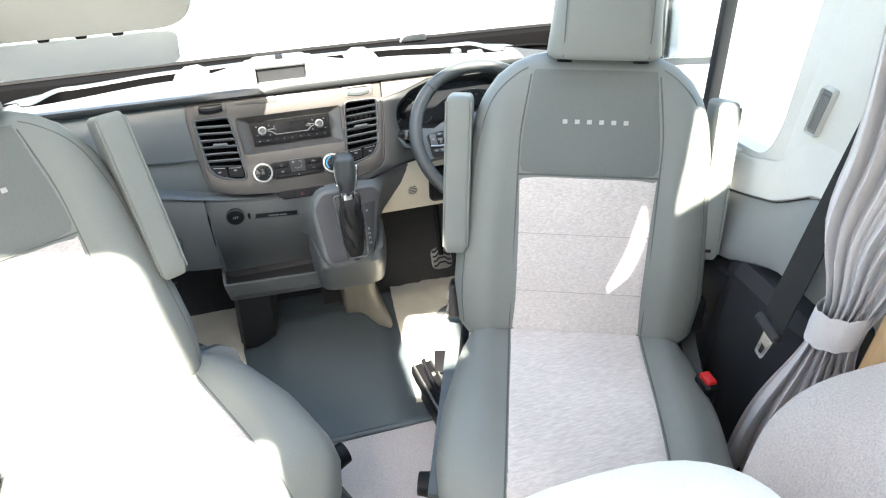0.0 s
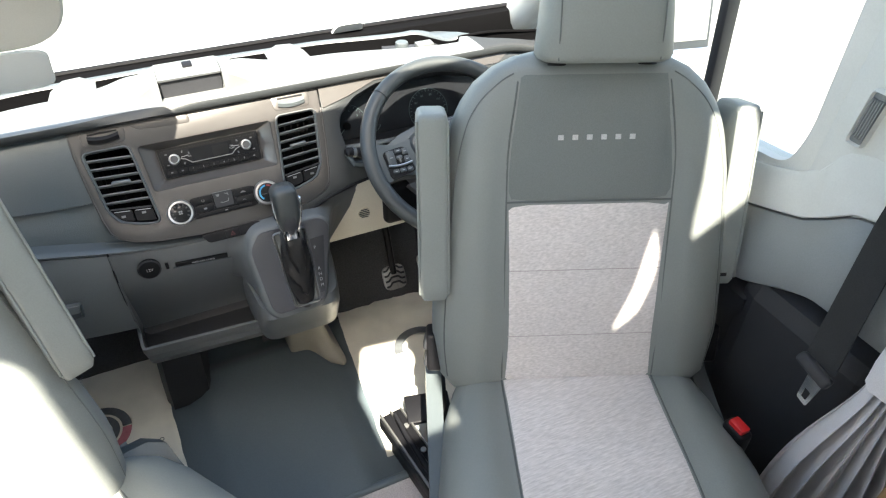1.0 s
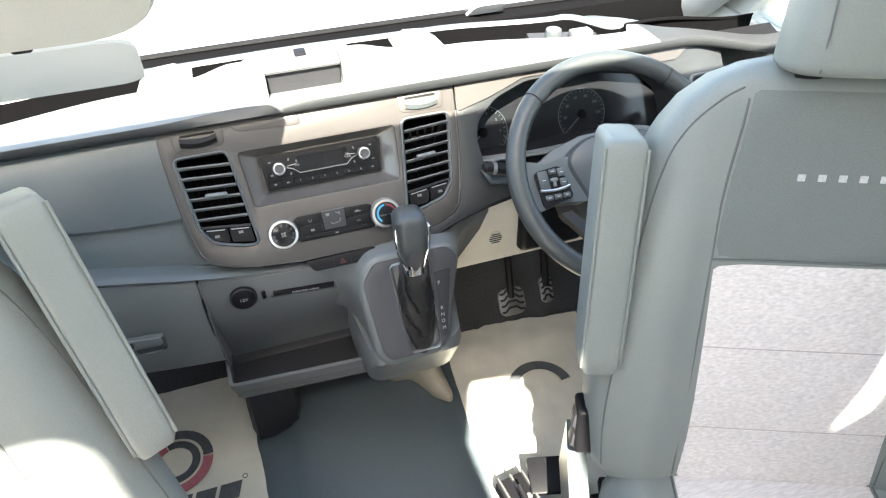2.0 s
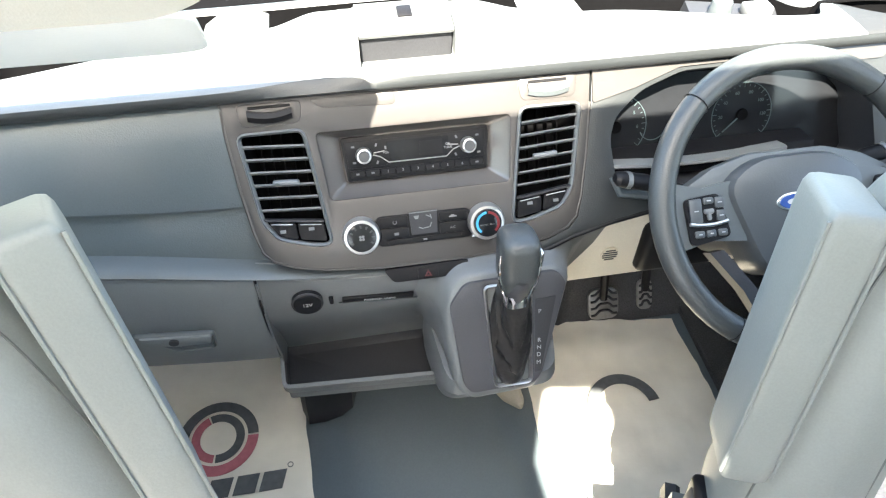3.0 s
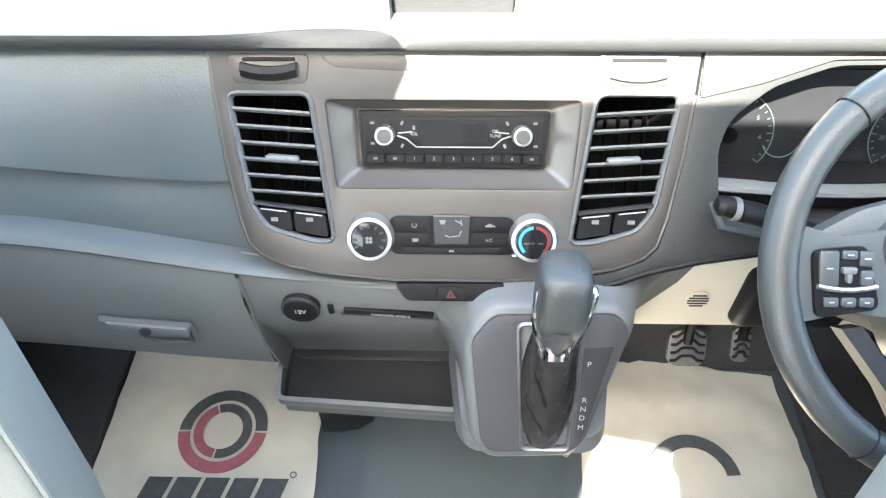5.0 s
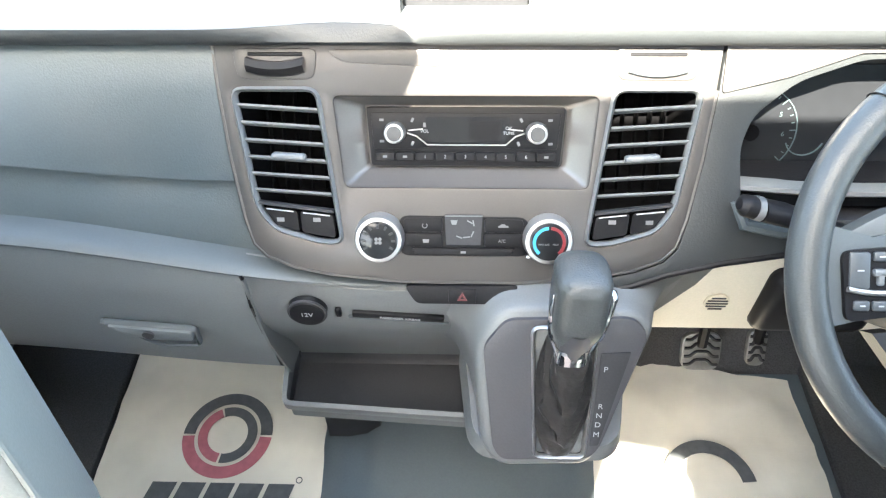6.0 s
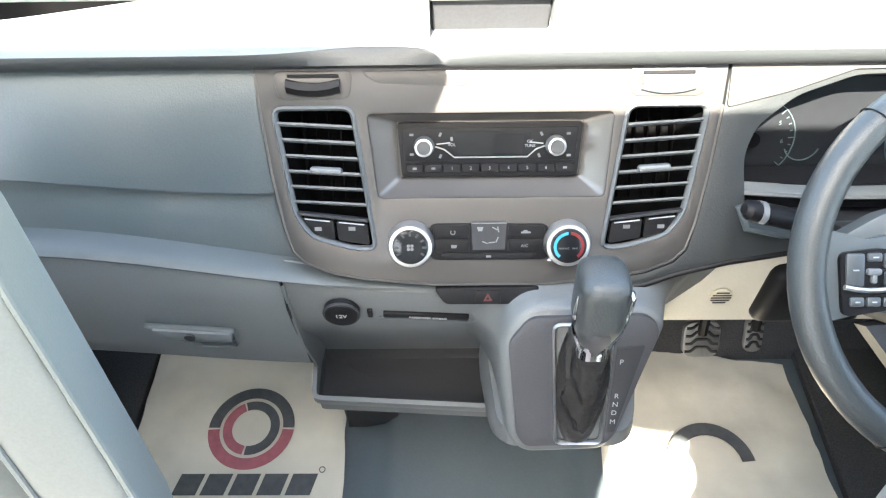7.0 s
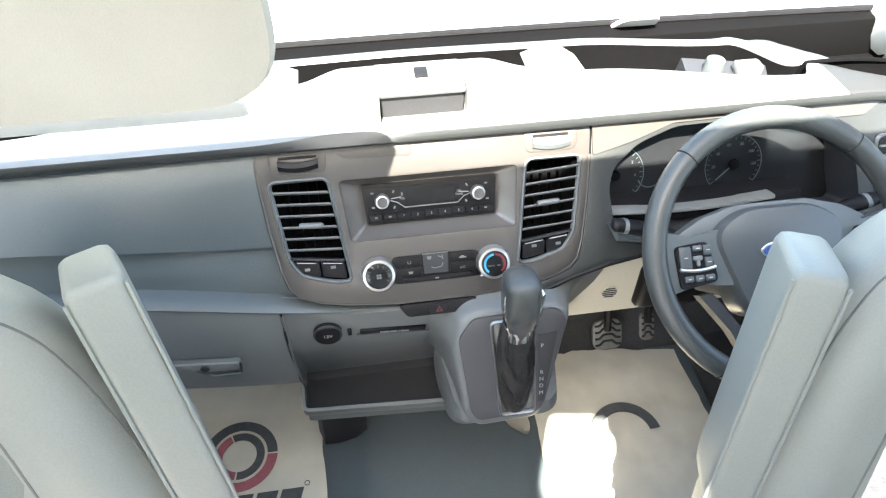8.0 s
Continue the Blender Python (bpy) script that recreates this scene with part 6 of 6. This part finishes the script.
cu = thing("curtain", (0.79, 0.375, 0.17), "grey pleated cloth curtain tied back beside an oak post", "curtain")
part("cloth", curtain(), CURTAIN, cu)
part("tie", loft([[Vector((0.758, 0.378, z)) + Vector((0.036 * math.cos(a), 0.042 * math.sin(a), 0.18 * (0.036 * math.cos(a)) - 0.3 * 0.04 * math.sin(a) + 0.002 * math.sin(9 * a))) * (1.0 if abs(z - 0.635) < 0.028 else 0.97) for a in (2 * math.pi * j / 28 for j in range(28))] for z in (0.602, 0.607, 0.635, 0.663, 0.668)], False), CURTAIN, cu, "flat grey tie-back")
structure("trim_post", slab(0.765, 0.812, 0.275, 0.325, 0.012, 1.95, 0.004), OAK, "light oak corner post", category="trim")

# bench
bench = thing("bench_seat", (0.68, 0.0, 0.0), "grey chenille upholstered bench behind the driver's seat", "bench")


part("backrest", loft([[(0.665 + 0.17 * math.copysign(abs(math.cos(a)) ** 0.6, math.cos(a)) * e, y, 0.545 + 0.185 * math.copysign(abs(math.sin(a)) ** 0.6, math.sin(a)) * e + 0.02 * math.sin((y + 0.6) * 4)) for a in (2 * math.pi * j / 32 for j in range(32))] for y, e in ((-0.70, 0.8), (-0.68, 0.95), (-0.62, 1.0), (-0.3, 1.0), (0.0, 1.0), (0.16, 1.0), (0.215, 0.97), (0.245, 0.88), (0.255, 0.7))]), TWEED, bench, "grey chenille pad")
part("base", slab(0.0, 0.92, -0.70, 0.10, 0.012, 0.38, 0.01), OAK, bench, "light oak base")
cs = thing("scatter_cushion", (0.19, 0.02, 0.385), "cream scatter cushion with soft rounded edge, leaning by the bench", "cushion")
part("cover", loft([[(0.19 + 0.19 * e * math.copysign(abs(math.cos(a)) ** 0.75, math.cos(a)), 0.03 + 0.13 * e * math.copysign(abs(math.sin(a)) ** 0.75, math.sin(a)), z) for a in (2 * math.pi * j / 36 for j in range(36))] for z, e in ((0.385, 0.7), (0.41, 0.9), (0.46, 1.0), (0.68, 1.0), (0.76, 0.97), (0.80, 0.86), (0.822, 0.6), (0.83, 0.25))]), CREAM, cs)
part("seat_pad", slab(-0.02, 0.47, -0.66, 0.14, 0.28, 0.385, 0.03), TWEED, bench, "grey chenille seat pad")

# sun visor
vis = thing("sun_visor", (-0.40, 1.05, 1.30), "beige sun visor folded down with pale lower flap", "sun visor")
VM = basis((0, 1.07, 0.985), (1, 0, 0), (0, -0.25, 0.97))
vo = round_poly([(-0.72, 0.0), (-0.137, 0.0), (-0.130, 0.27), (-0.72, 0.27)], 0.075, 8)
part("board", loft([[(p[0], p[1], -0.008) for p in shrink(vo, 0.004)], [(p[0], p[1], 0.0) for p in vo], [(p[0], p[1], 0.006) for p in shrink(vo, 0.004)]]), VISORM, vis, "beige padded visor", place=VM)
FL = basis((0, 1.098, 0.972), (1, 0, 0), (0, -0.76, 0.64))
fo = round_poly([(-0.66, -0.155), (-0.196, -0.155), (-0.178, 0.0), (-0.66, 0.0)], 0.035, 6)
part("flap", prism(fo, (), 0.002, -0.002, 0.001), FLAPM, vis, "pale translucent flap", place=FL)
for x in (-0.275, -0.335, -0.395):
    cp = part("clip", rbox((0.020, 0.010, 0.010), 0.004, 3, (x, -0.010, -0.018)), BLACK, vis, "black clip", place=VM)
    part("clip_end", rbox((0.030, 0.004, 0.006), 0.002, 2, (x, -0.004, -0.016)), CHROME, cp, place=VM)
part("pivot", tube([(-0.66, 1.01, 1.22), (-0.67, 0.98, 1.30), (-0.68, 0.90, 1.42)], 0.008, 10), LINING, vis)
